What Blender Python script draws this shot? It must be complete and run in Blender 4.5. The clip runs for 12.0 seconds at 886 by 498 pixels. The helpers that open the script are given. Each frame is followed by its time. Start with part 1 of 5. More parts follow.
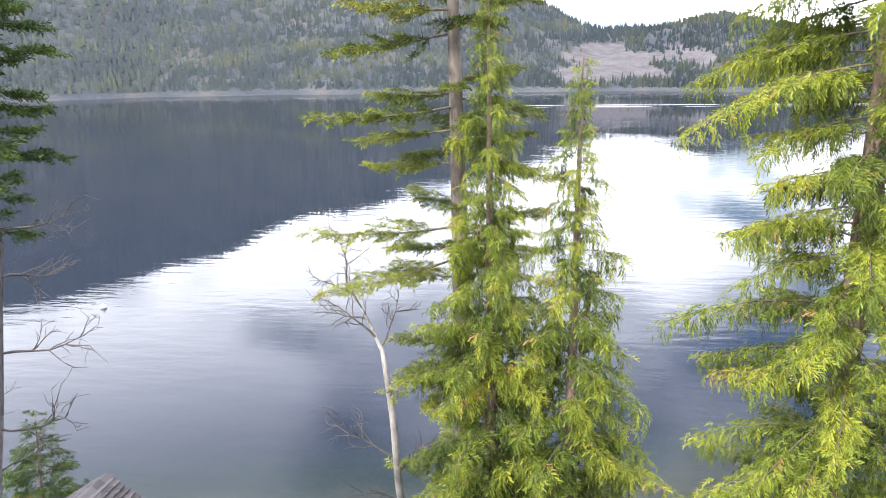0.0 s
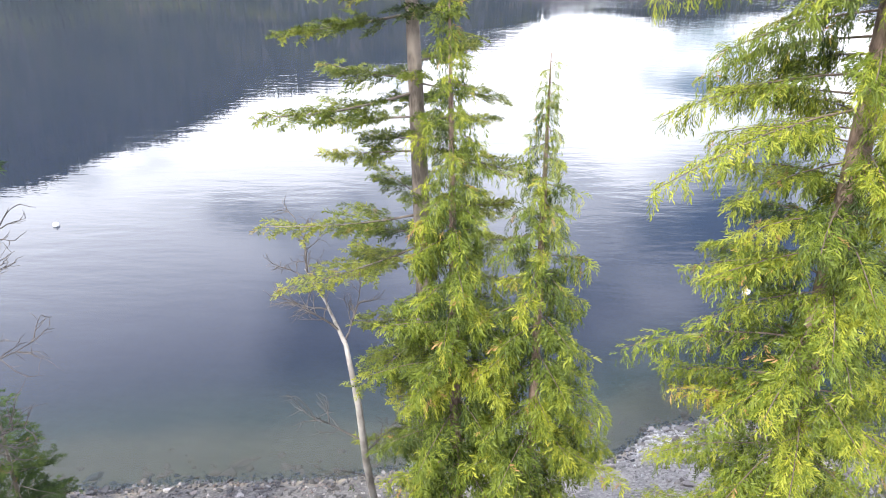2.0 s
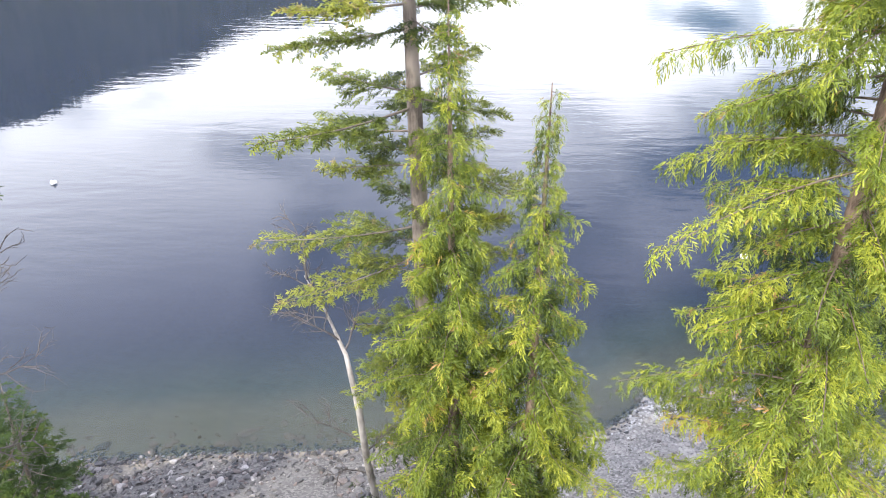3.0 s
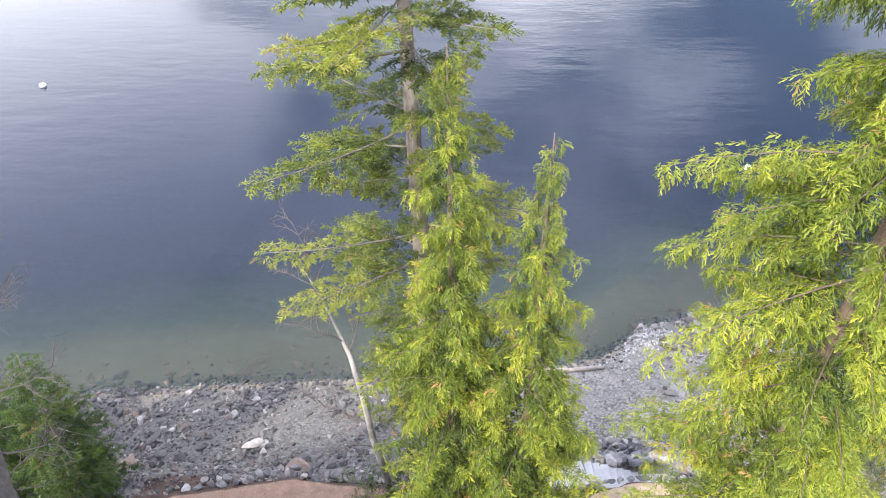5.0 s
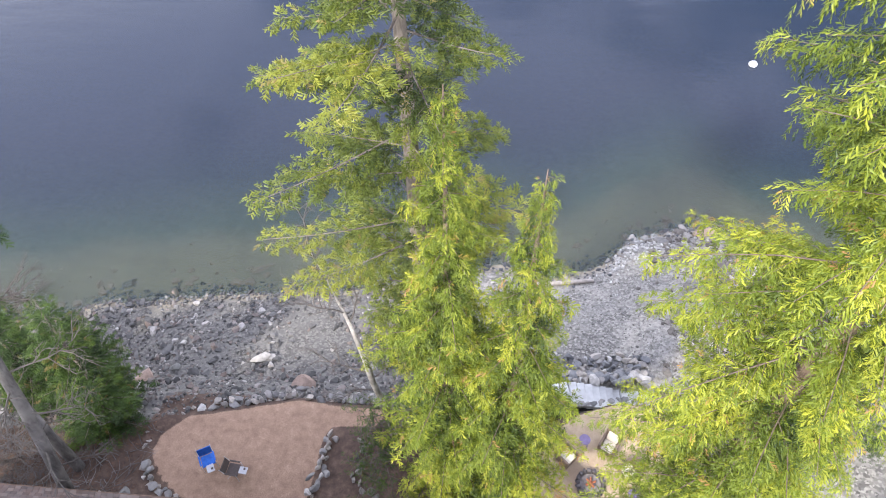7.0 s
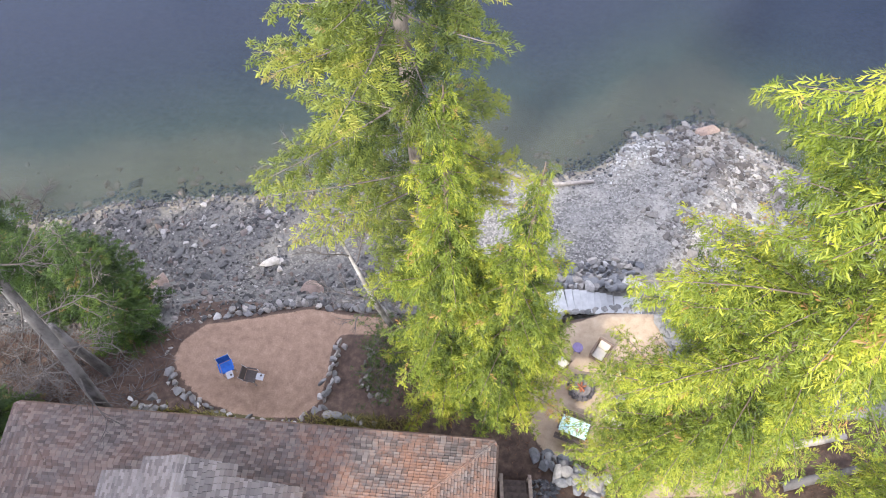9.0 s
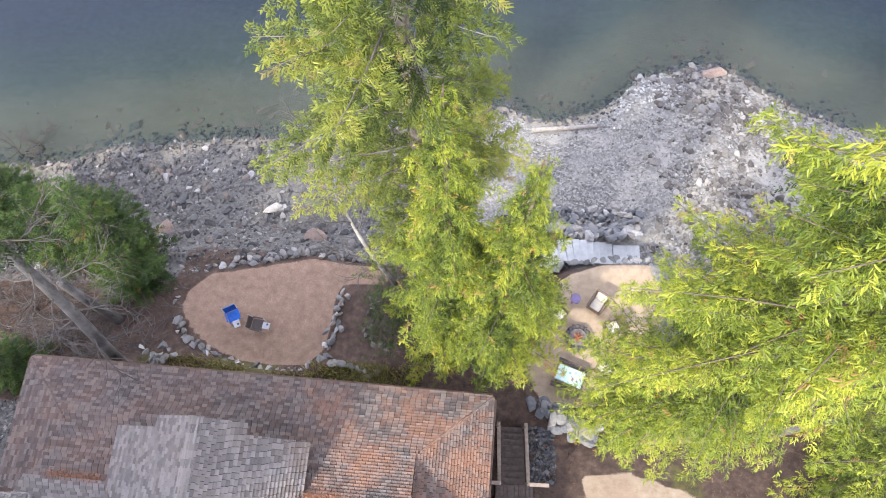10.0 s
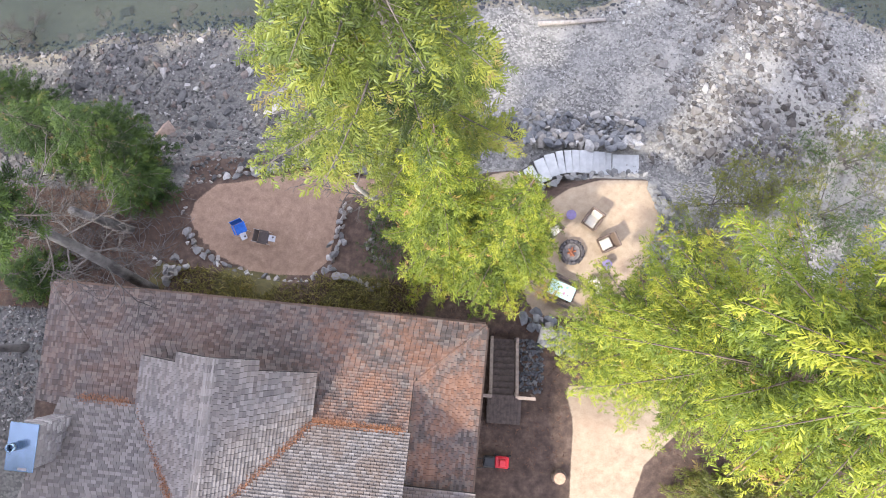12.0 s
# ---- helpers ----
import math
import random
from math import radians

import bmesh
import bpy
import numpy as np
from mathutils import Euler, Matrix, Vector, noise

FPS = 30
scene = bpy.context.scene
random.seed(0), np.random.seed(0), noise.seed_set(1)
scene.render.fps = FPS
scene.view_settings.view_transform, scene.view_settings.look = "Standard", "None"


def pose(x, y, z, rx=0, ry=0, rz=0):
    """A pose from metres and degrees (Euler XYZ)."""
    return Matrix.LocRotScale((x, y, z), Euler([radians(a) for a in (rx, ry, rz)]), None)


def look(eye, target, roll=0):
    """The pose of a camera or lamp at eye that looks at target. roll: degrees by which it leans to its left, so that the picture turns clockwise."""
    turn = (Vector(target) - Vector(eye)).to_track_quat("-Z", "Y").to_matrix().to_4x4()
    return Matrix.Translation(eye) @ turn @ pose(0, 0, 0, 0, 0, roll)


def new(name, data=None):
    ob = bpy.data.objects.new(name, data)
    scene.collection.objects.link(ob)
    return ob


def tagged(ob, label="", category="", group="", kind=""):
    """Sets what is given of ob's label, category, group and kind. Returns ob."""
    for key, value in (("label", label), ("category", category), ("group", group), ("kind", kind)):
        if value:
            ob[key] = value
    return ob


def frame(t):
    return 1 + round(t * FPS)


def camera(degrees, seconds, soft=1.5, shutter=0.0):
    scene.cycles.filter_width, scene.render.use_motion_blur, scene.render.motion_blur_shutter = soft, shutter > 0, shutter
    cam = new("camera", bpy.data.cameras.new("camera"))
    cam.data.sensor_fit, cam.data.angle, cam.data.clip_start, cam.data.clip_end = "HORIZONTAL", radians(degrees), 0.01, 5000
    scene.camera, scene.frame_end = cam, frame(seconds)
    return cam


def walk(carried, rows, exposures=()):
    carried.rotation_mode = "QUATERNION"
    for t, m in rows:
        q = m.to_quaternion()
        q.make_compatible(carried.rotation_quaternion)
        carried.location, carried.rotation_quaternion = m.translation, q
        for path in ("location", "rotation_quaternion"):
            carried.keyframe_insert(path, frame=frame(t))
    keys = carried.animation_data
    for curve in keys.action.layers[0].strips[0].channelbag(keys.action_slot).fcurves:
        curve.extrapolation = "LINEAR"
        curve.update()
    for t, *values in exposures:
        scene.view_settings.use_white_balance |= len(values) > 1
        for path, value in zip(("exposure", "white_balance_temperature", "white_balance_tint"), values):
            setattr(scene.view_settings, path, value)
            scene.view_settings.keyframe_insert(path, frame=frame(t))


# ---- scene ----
cam = camera(63.5, 12.0, soft=1.0)
PATH = [
    (0, (1.392, 0.931, 22.622), (1.196, 2.86, 22.132), -0.6),
    (0.5, (1.373, 1.275, 23.321), (1.213, 3.186, 22.75), -0.6),
    (1, (1.365, 1.658, 23.968), (1.238, 3.546, 23.319), -0.6),
    (1.5, (1.349, 2.036, 24.654), (1.248, 3.895, 23.923), -0.5),
    (2, (1.333, 2.415, 25.38), (1.244, 4.243, 24.573), -0.5),
    (2.5, (1.324, 2.855, 26.297), (1.238, 4.645, 25.409), -0.5),
    (3, (1.324, 3.291, 27.276), (1.239, 5.041, 26.311), -0.4),
    (5, (1.299, 5.539, 30.701), (1.216, 7.069, 29.415), -0.9),
    (5.5, (1.274, 5.891, 31.643), (1.199, 7.358, 30.286), -0.5),
    (6, (1.268, 6.462, 32.561), (1.197, 7.852, 31.125), -0.5),
    (6.5, (1.29, 7.122, 33.298), (1.221, 8.429, 31.785), -0.5),
    (7, (1.28, 7.845, 33.941), (1.215, 9.065, 32.358), -0.5),
    (8.8, (1.229, 9.767, 35.957), (1.173, 10.669, 34.173), -1.0),
    (9, (1.246, 10.046, 36.178), (1.188, 10.905, 34.373), -1.3),
    (9.5, (1.238, 10.722, 36.687), (1.181, 11.473, 34.834), -1.6),
    (10, (1.257, 11.467, 37.154), (1.201, 12.107, 35.26), -2.1),
    (10.5, (1.239, 12.338, 37.642), (1.187, 12.857, 35.712), -2.7),
    (11, (1.263, 13.329, 38.127), (1.212, 13.727, 36.167), -4.1),
    (11.5, (1.336, 14.445, 38.55), (1.286, 14.718, 36.569), -6.9),
    (12, (1.411, 15.562, 38.874), (1.362, 15.717, 36.88), -13.9),
]
walk(cam, [(t, look(eye, target, roll)) for t, eye, target, roll in PATH], [(0, 0.5), (3, 0.55), (6, 0.62), (9, 0.6), (12, 0.6)])
# ---------------------------------------------------------------- light
SUN_TO = Vector((-0.62, -0.72, 0.92)).normalized()
world = bpy.data.worlds.new("sky")
scene.world = world
world.use_nodes = True
wn, wl = world.node_tree.nodes, world.node_tree.links
wn.clear()


def wnode(kind, **values):
    n = wn.new(kind)
    for key, value in values.items():
        n.inputs[key].default_value = value
    return n


w_out = wn.new("ShaderNodeOutputWorld")
w_bg = wnode("ShaderNodeBackground", Strength=0.14)
w_sky = wn.new("ShaderNodeTexSky")
w_sky.sky_type, w_sky.sun_disc = "NISHITA", False
w_sky.sun_elevation, w_sky.sun_rotation = math.asin(SUN_TO.z), math.atan2(SUN_TO.x, SUN_TO.y)
w_co = wn.new("ShaderNodeTexCoord")
w_sep = wn.new("ShaderNodeSeparateXYZ")
w_up = wn.new("ShaderNodeMath")
w_up.operation, w_up.inputs[1].default_value = "ADD", 0.22
w_div = wn.new("ShaderNodeVectorMath")
w_div.operation = "DIVIDE"
w_cmb = wn.new("ShaderNodeCombineXYZ")
w_noise = wnode("ShaderNodeTexNoise", Scale=1.5, Detail=6.0, Roughness=0.5)
w_shift = wn.new("ShaderNodeVectorMath")
w_shift.operation, w_shift.inputs[1].default_value = "ADD", (2.15, 0.75, 1.6)
w_ramp = wn.new("ShaderNodeMapRange")
w_ramp.interpolation_type = "SMOOTHSTEP"
for k, v in (("From Min", 0.31), ("From Max", 0.54)):
    w_ramp.inputs[k].default_value = v
# the cloud bank is brightest low over the lake, thin and grey higher up
w_high = wn.new("ShaderNodeMapRange")
w_high.interpolation_type = "SMOOTHSTEP"
for k, v in (("From Min", 0.2), ("From Max", 0.58), ("To Min", 1.0), ("To Max", 0.0)):
    w_high.inputs[k].default_value = v
w_tone = wn.new("ShaderNodeMix")
w_tone.data_type = "RGBA"
w_tone.inputs["A"].default_value = (10, 10.6, 14.2, 1)
w_tone.inputs["B"].default_value = (32, 32.5, 35, 1)
w_mix = wn.new("ShaderNodeMix")
w_mix.data_type = "RGBA"
wl.new(w_co.outputs["Generated"], w_sep.inputs[0])
wl.new(w_sep.outputs["Z"], w_up.inputs[0])
for i in range(3):
    wl.new(w_up.outputs[0], w_cmb.inputs[i])
wl.new(w_co.outputs["Generated"], w_div.inputs[0])
wl.new(w_cmb.outputs[0], w_div.inputs[1])
wl.new(w_div.outputs[0], w_shift.inputs[0])
wl.new(w_shift.outputs[0], w_noise.inputs["Vector"])
w_bank = wn.new("ShaderNodeMath")
w_bank.operation, w_bank.inputs[1].default_value = "MULTIPLY_ADD", -0.12
wl.new(w_sep.outputs["X"], w_bank.inputs[0])
wl.new(w_noise.outputs["Fac"], w_bank.inputs[2])
w_low = wn.new("ShaderNodeMath")
w_low.operation, w_low.inputs[1].default_value = "MULTIPLY_ADD", 0.045
wl.new(w_high.outputs[0], w_low.inputs[0])
wl.new(w_bank.outputs[0], w_low.inputs[2])
wl.new(w_low.outputs[0], w_ramp.inputs["Value"])
wl.new(w_sep.outputs["Z"], w_high.inputs["Value"])
wl.new(w_high.outputs[0], w_tone.inputs["Factor"])
wl.new(w_ramp.outputs[0], w_mix.inputs["Factor"])
wl.new(w_sky.outputs[0], w_mix.inputs["A"])
wl.new(w_tone.outputs["Result"], w_mix.inputs["B"])
wl.new(w_mix.outputs["Result"], w_bg.inputs["Color"])
wl.new(w_bg.outputs[0], w_out.inputs[0])

sun = new("sun", bpy.data.lights.new("sun", "SUN"))
sun.data.energy, sun.data.angle, sun.data.color = 4.6, radians(2.5), (1.0, 0.95, 0.87)
sun.matrix_world = look(SUN_TO * 100, (0, 0, 0))


# ---------------------------------------------------------------- materials
class Nodes:
    """A small wrapper that builds one node material."""

    def __init__(self, name):
        self.mat = bpy.data.materials.new(name)
        self.mat.use_nodes = True
        self.tree = self.mat.node_tree
        self.tree.nodes.clear()
        self.out = self.tree.nodes.new("ShaderNodeOutputMaterial")

    def add(self, kind, props=None, **links):
        n = self.tree.nodes.new("ShaderNode" + kind)
        props = props or {}
        if "operation" in props:
            n.operation = props["operation"]
        if "attribute_name" in props:
            n.attribute_name = props["attribute_name"]
        if "data_type" in props:
            n.data_type = props["data_type"]
        if "blend_type" in props:
            n.blend_type = props["blend_type"]
        if "interpolation_type" in props:
            n.interpolation_type = props["interpolation_type"]
        for key, value in links.items():
            self.set(n, key.replace("_", " "), value)
        return n

    def set(self, n, key, value):
        socket = n.inputs[int(key)] if key.isdigit() else n.inputs[key]
        if isinstance(value, bpy.types.NodeSocket):
            self.tree.links.new(value, socket)
        else:
            socket.default_value = value

    def coords(self):
        return self.add("NewGeometry").outputs["Position"]

    def noise(self, scale, detail=4.0, rough=0.55, vec=None, dist=0.0):
        return self.add("TexNoise", Vector=vec or self.coords(), Scale=scale, Detail=detail, Roughness=rough, Distortion=dist).outputs["Fac"]

    def ramp(self, fac, stops):
        n = self.add("ValToRGB", Fac=fac)
        els = n.color_ramp.elements
        while len(els) < len(stops):
            els.new(0.5)
        for e, (p, c) in zip(els, stops):
            e.position, e.color = p, (*c, 1)
        return n.outputs["Color"]

    def span(self, value, a, b, c=0.0, d=1.0):
        n = self.add("MapRange", {"interpolation_type": "SMOOTHSTEP"}, Value=value)
        for k, v in (("From Min", a), ("From Max", b), ("To Min", c), ("To Max", d)):
            n.inputs[k].default_value = v
        return n.outputs[0]

    def math(self, op, a, b=0.0):
        n = self.add("Math", {"operation": op})
        self.set(n, "0", a)
        self.set(n, "1", b)
        return n.outputs[0]

    def mix(self, fac, a, b, blend="MIX"):
        n = self.add("Mix", {"data_type": "RGBA", "blend_type": blend})
        for k, v in (("Factor", fac), ("A", a), ("B", b)):
            self.set(n, k, (*v, 1) if isinstance(v, tuple) and len(v) == 3 else v)
        return n.outputs["Result"]

    def bump(self, height, strength=0.4, distance=0.02):
        return self.add("Bump", Height=height, Strength=strength, Distance=distance).outputs["Normal"]

    def done(self, color, rough=0.8, normal=None, metal=0.0, spec=0.4):
        p = self.add("BsdfPrincipled")
        self.set(p, "Base Color", (*color, 1) if isinstance(color, tuple) else color)
        self.set(p, "Roughness", rough)
        self.set(p, "Metallic", metal)
        self.set(p, "Specular IOR Level", spec)
        if normal is not None:
            self.set(p, "Normal", normal)
        self.tree.links.new(p.outputs[0], self.out.inputs[0])
        return self.mat


def plain(name, color, rough=0.6, vary=0.25, scale=6.0, metal=0.0, bump=0.2):
    m = Nodes(name)
    f = m.noise(scale, 5)
    dark = tuple(c * (1 - vary) for c in color)
    light = tuple(min(1, c * (1 + vary)) for c in color)
    col = m.ramp(f, [(0.3, dark), (0.7, light)])
    return m.done(col, rough, m.bump(m.noise(scale * 8, 3), bump, 0.01), metal)


def leaf_material(name, dark, mid, light, dead, passing=0.35):
    m = Nodes(name)
    tone = m.add("Attribute", {"attribute_name": "tone"}).outputs["Fac"]
    patch = m.noise(0.55, 3)
    f = m.math("ADD", tone, m.math("MULTIPLY", m.math("SUBTRACT", patch, 0.5), 0.55))
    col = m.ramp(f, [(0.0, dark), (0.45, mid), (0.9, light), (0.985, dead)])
    d = m.add("BsdfDiffuse", Color=col)
    bright = m.mix(1.0, col, (1.0, 1.0, 0.55), "MULTIPLY")
    t = m.add("BsdfTranslucent", Color=bright)
    s = m.add("MixShader", Fac=passing)
    m.tree.links.new(d.outputs[0], s.inputs[1])
    m.tree.links.new(t.outputs[0], s.inputs[2])
    g = m.add("BsdfGlossy", Roughness=0.45, Color=(0.6, 0.65, 0.5, 1))
    s2 = m.add("MixShader", Fac=0.05)
    m.tree.links.new(s.outputs[0], s2.inputs[1])
    m.tree.links.new(g.outputs[0], s2.inputs[2])
    m.tree.links.new(s2.outputs[0], m.out.inputs[0])
    return m.mat


def bark_material(name, dark, light, stretch=6.0):
    m = Nodes(name)
    v = m.add("Mapping", Vector=m.coords(), Scale=(stretch, stretch, stretch * 0.22)).outputs[0]
    f = m.noise(1.6, 6, 0.65, v, 0.6)
    col = m.mix(m.span(m.noise(0.9, 3), 0.4, 0.7), m.ramp(f, [(0.3, dark), (0.72, light)]), tuple(c * 1.25 for c in light))
    return m.done(col, 0.9, m.bump(f, 0.9, 0.05))


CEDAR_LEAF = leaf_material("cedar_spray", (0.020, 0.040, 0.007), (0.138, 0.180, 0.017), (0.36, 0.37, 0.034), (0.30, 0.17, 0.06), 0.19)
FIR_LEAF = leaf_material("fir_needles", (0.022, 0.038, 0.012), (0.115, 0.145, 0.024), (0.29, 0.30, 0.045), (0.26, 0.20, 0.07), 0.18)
BUSH_LEAF = leaf_material("shrub_leaves", (0.011, 0.025, 0.007), (0.034, 0.066, 0.011), (0.085, 0.13, 0.018), (0.17, 0.11, 0.04), 0.22)
OLIVE_LEAF = leaf_material("olive_leaves", (0.05, 0.06, 0.015), (0.14, 0.15, 0.03), (0.22, 0.21, 0.04), (0.26, 0.18, 0.06))
BARK = bark_material("fir_bark", (0.05, 0.04, 0.033), (0.19, 0.16, 0.135))
CEDAR_BARK = bark_material("cedar_bark", (0.06, 0.04, 0.03), (0.22, 0.16, 0.12), 9)
DEAD_BARK = bark_material("weathered_bark", (0.035, 0.032, 0.03), (0.13, 0.12, 0.115))
PALE_BARK = bark_material("birch_bark", (0.10, 0.088, 0.078), (0.33, 0.305, 0.275), 4)
LIMB = plain("cedar_limb", (0.13, 0.10, 0.072), 0.85, 0.35, 7)
TWIG = plain("pale_twig", (0.095, 0.082, 0.072), 0.8, 0.3, 9)


def stone_material(name, stops, wet=False):
    m = Nodes(name)
    isl = m.add("NewGeometry").outputs["Random Per Island"]
    ob = m.add("ObjectInfo").outputs["Random"]
    r = m.math("FRACT", m.math("ADD", isl, ob))
    col = m.ramp(r, stops)
    f = m.noise(7.0, 5, 0.6)
    col = m.mix(m.span(f, 0.35, 0.75, 0.0, 0.6), col, m.mix(1.0, col, (0.5, 0.5, 0.5), "MULTIPLY"))
    return m.done(col, 0.35 if wet else 0.82, m.bump(m.noise(24, 4), 0.5, 0.02))


STONE = stone_material("beach_stone", [(0.0, (0.045, 0.043, 0.041)), (0.3, (0.095, 0.091, 0.086)), (0.6, (0.165, 0.157, 0.147)), (0.8, (0.14, 0.105, 0.088)), (0.97, (0.34, 0.32, 0.295))])
RUBBLE = stone_material("point_rubble", [(0.0, (0.06, 0.052, 0.046)), (0.35, (0.13, 0.115, 0.10)), (0.7, (0.21, 0.19, 0.168)), (1.0, (0.36, 0.34, 0.31))])
WALL_STONE = stone_material("wall_stone", [(0.0, (0.13, 0.125, 0.12)), (0.4, (0.23, 0.22, 0.21)), (0.75, (0.31, 0.275, 0.24)), (1.0, (0.46, 0.44, 0.41))])
PALE_STONE = stone_material("pale_stone", [(0.0, (0.20, 0.195, 0.18)), (0.6, (0.36, 0.35, 0.325)), (1.0, (0.52, 0.51, 0.48))])
RUST_STONE = stone_material("rusty_stone", [(0.0, (0.26, 0.19, 0.15)), (1.0, (0.34, 0.25, 0.20))])
PEBBLE = stone_material("pale_pebble", [(0.0, (0.13, 0.123, 0.11)), (0.5, (0.205, 0.194, 0.174)), (0.9, (0.285, 0.27, 0.243)), (1.0, (0.44, 0.425, 0.40))])
WET_STONE = stone_material("wet_stone", [(0.0, (0.035, 0.037, 0.04)), (0.7, (0.085, 0.085, 0.09)), (1.0, (0.16, 0.15, 0.14))], True)


def ground_material():
    m = Nodes("ground")
    z = m.add("Attribute", {"attribute_name": "zone"})
    sep = m.add("SeparateColor", Color=z.outputs["Color"])
    sand_w, beach_w, moss_w = sep.outputs[0], sep.outputs[1], sep.outputs[2]
    big, mid, fine = m.noise(0.45, 5, 0.6), m.noise(3.0, 5, 0.65), m.noise(26.0, 4, 0.7)
    dirt = m.ramp(mid, [(0.3, (0.042, 0.027, 0.02)), (0.55, (0.085, 0.055, 0.04)), (0.8, (0.16, 0.112, 0.084))])
    moss = m.ramp(mid, [(0.3, (0.05, 0.042, 0.02)), (0.6, (0.10, 0.085, 0.03)), (0.8, (0.15, 0.12, 0.05))])
    sand = m.ramp(m.math("ADD", m.math("MULTIPLY", mid, 0.6), m.math("MULTIPLY", fine, 0.4)), [(0.32, (0.25, 0.18, 0.118)), (0.55, (0.37, 0.285, 0.195)), (0.75, (0.46, 0.375, 0.275))])
    bark = m.ramp(m.math("ADD", m.math("MULTIPLY", mid, 0.5), m.math("MULTIPLY", fine, 0.5)), [(0.34, (0.17, 0.105, 0.07)), (0.55, (0.285, 0.19, 0.132)), (0.72, (0.40, 0.285, 0.205))])
    sand = m.mix(m.math("MULTIPLY", m.span(big, 0.48, 0.66), 0.5), sand, (0.32, 0.22, 0.15))
    sand = m.mix(m.span(z.outputs["Alpha"], 0.4, 0.6), sand, bark)
    pale = m.add("SeparateXYZ", Vector=m.coords()).outputs["X"]
    cell = m.add("TexVoronoi", Vector=m.coords(), Scale=10.0)
    peb = m.ramp(m.add("SeparateColor", Color=cell.outputs["Color"]).outputs[0], [(0.0, (0.07, 0.066, 0.06)), (0.5, (0.155, 0.147, 0.135)), (1.0, (0.30, 0.284, 0.255))])
    peb = m.mix(m.span(big, 0.4, 0.65, 0.0, 0.5), peb, m.ramp(fine, [(0.3, (0.14, 0.133, 0.12)), (0.7, (0.31, 0.297, 0.27))]))
    peb = m.mix(m.math("MULTIPLY", m.math("MULTIPLY", m.span(pale, 0.0, 5.0), m.span(m.noise(0.28, 4, 0.6), 0.46, 0.66)), 0.55), peb, (0.35, 0.326, 0.282))
    peb = m.mix(m.span(pale, -2.0, 3.0, 0.55, 0.0), peb, (0.062, 0.057, 0.052))
    soft = m.math("MULTIPLY", m.math("SUBTRACT", fine, 0.5), 0.5)
    col = m.mix(m.span(m.math("ADD", moss_w, soft), 0.35, 0.65), dirt, moss)
    col = m.mix(m.span(m.math("ADD", beach_w, soft), 0.4, 0.6), col, peb)
    col = m.mix(m.span(m.math("ADD", sand_w, soft), 0.4, 0.6), col, sand)
    h = m.add("SeparateXYZ", Vector=m.coords()).outputs["Z"]
    col = m.mix(m.span(h, -0.02, 0.25, 1.0, 0.0), col, m.ramp(mid, [(0.3, (0.18, 0.155, 0.112)), (0.7, (0.29, 0.25, 0.18))]))
    return m.done(col, 0.92, m.bump(m.math("ADD", mid, m.math("MULTIPLY", fine, 0.5)), 0.6, 0.05))


def water_material():
    m = Nodes("lake_water")
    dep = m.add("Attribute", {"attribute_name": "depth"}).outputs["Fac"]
    pos = m.coords()
    long = m.add("Mapping", Vector=pos, Scale=(0.35, 1.0, 1.0), Rotation=(0, 0, 0.12)).outputs[0]
    calm = m.span(m.noise(0.018, 2, 0.5, pos), 0.38, 0.62, 0.25, 1.0)
    waves = m.math("ADD", m.noise(0.55, 3, 0.5, long), m.math("MULTIPLY", m.noise(2.2, 2, 0.5, pos), 0.12))
    nrm = m.bump(m.math("MULTIPLY", waves, calm), 0.16, 0.22)
    # Light lost in the water is put into colour: deeper means more opaque.
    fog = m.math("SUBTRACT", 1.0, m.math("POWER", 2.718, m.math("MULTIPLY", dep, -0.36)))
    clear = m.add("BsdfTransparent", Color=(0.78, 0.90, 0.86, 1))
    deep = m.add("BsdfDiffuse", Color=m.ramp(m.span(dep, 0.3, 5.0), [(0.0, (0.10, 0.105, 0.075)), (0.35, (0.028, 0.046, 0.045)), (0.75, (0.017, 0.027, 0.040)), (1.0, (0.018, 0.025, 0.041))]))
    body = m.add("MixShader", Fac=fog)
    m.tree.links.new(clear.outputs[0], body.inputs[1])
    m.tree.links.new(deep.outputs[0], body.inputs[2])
    gloss = m.add("BsdfGlossy", Roughness=0.015, Normal=nrm)
    fres = m.add("Fresnel", IOR=1.4, Normal=nrm)
    top = m.add("MixShader", Fac=fres.outputs[0])
    m.tree.links.new(body.outputs[0], top.inputs[1])
    m.tree.links.new(gloss.outputs[0], top.inputs[2])
    m.tree.links.new(top.outputs[0], m.out.inputs[0])
    return m.mat


def hill_material():
    m = Nodes("far_hillside")
    rock = m.add("Attribute", {"attribute_name": "rock"}).outputs["Fac"]
    f = m.noise(0.02, 6, 0.65)
    # Distance haze is put into these blue-grey woodland tones.
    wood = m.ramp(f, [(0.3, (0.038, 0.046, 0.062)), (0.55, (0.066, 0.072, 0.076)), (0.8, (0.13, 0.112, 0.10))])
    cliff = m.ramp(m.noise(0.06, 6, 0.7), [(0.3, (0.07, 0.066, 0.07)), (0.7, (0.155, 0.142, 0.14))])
    return m.done(m.mix(m.span(rock, 0.35, 0.6), wood, cliff), 0.95, m.bump(m.noise(0.08, 5), 0.6, 6.0))


GROUND, WATER, HILL = ground_material(), water_material(), hill_material()
# Far conifers carry the same haze in their bluish base colours.
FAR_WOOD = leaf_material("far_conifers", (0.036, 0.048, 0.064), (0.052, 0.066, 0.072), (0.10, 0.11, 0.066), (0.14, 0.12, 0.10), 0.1)


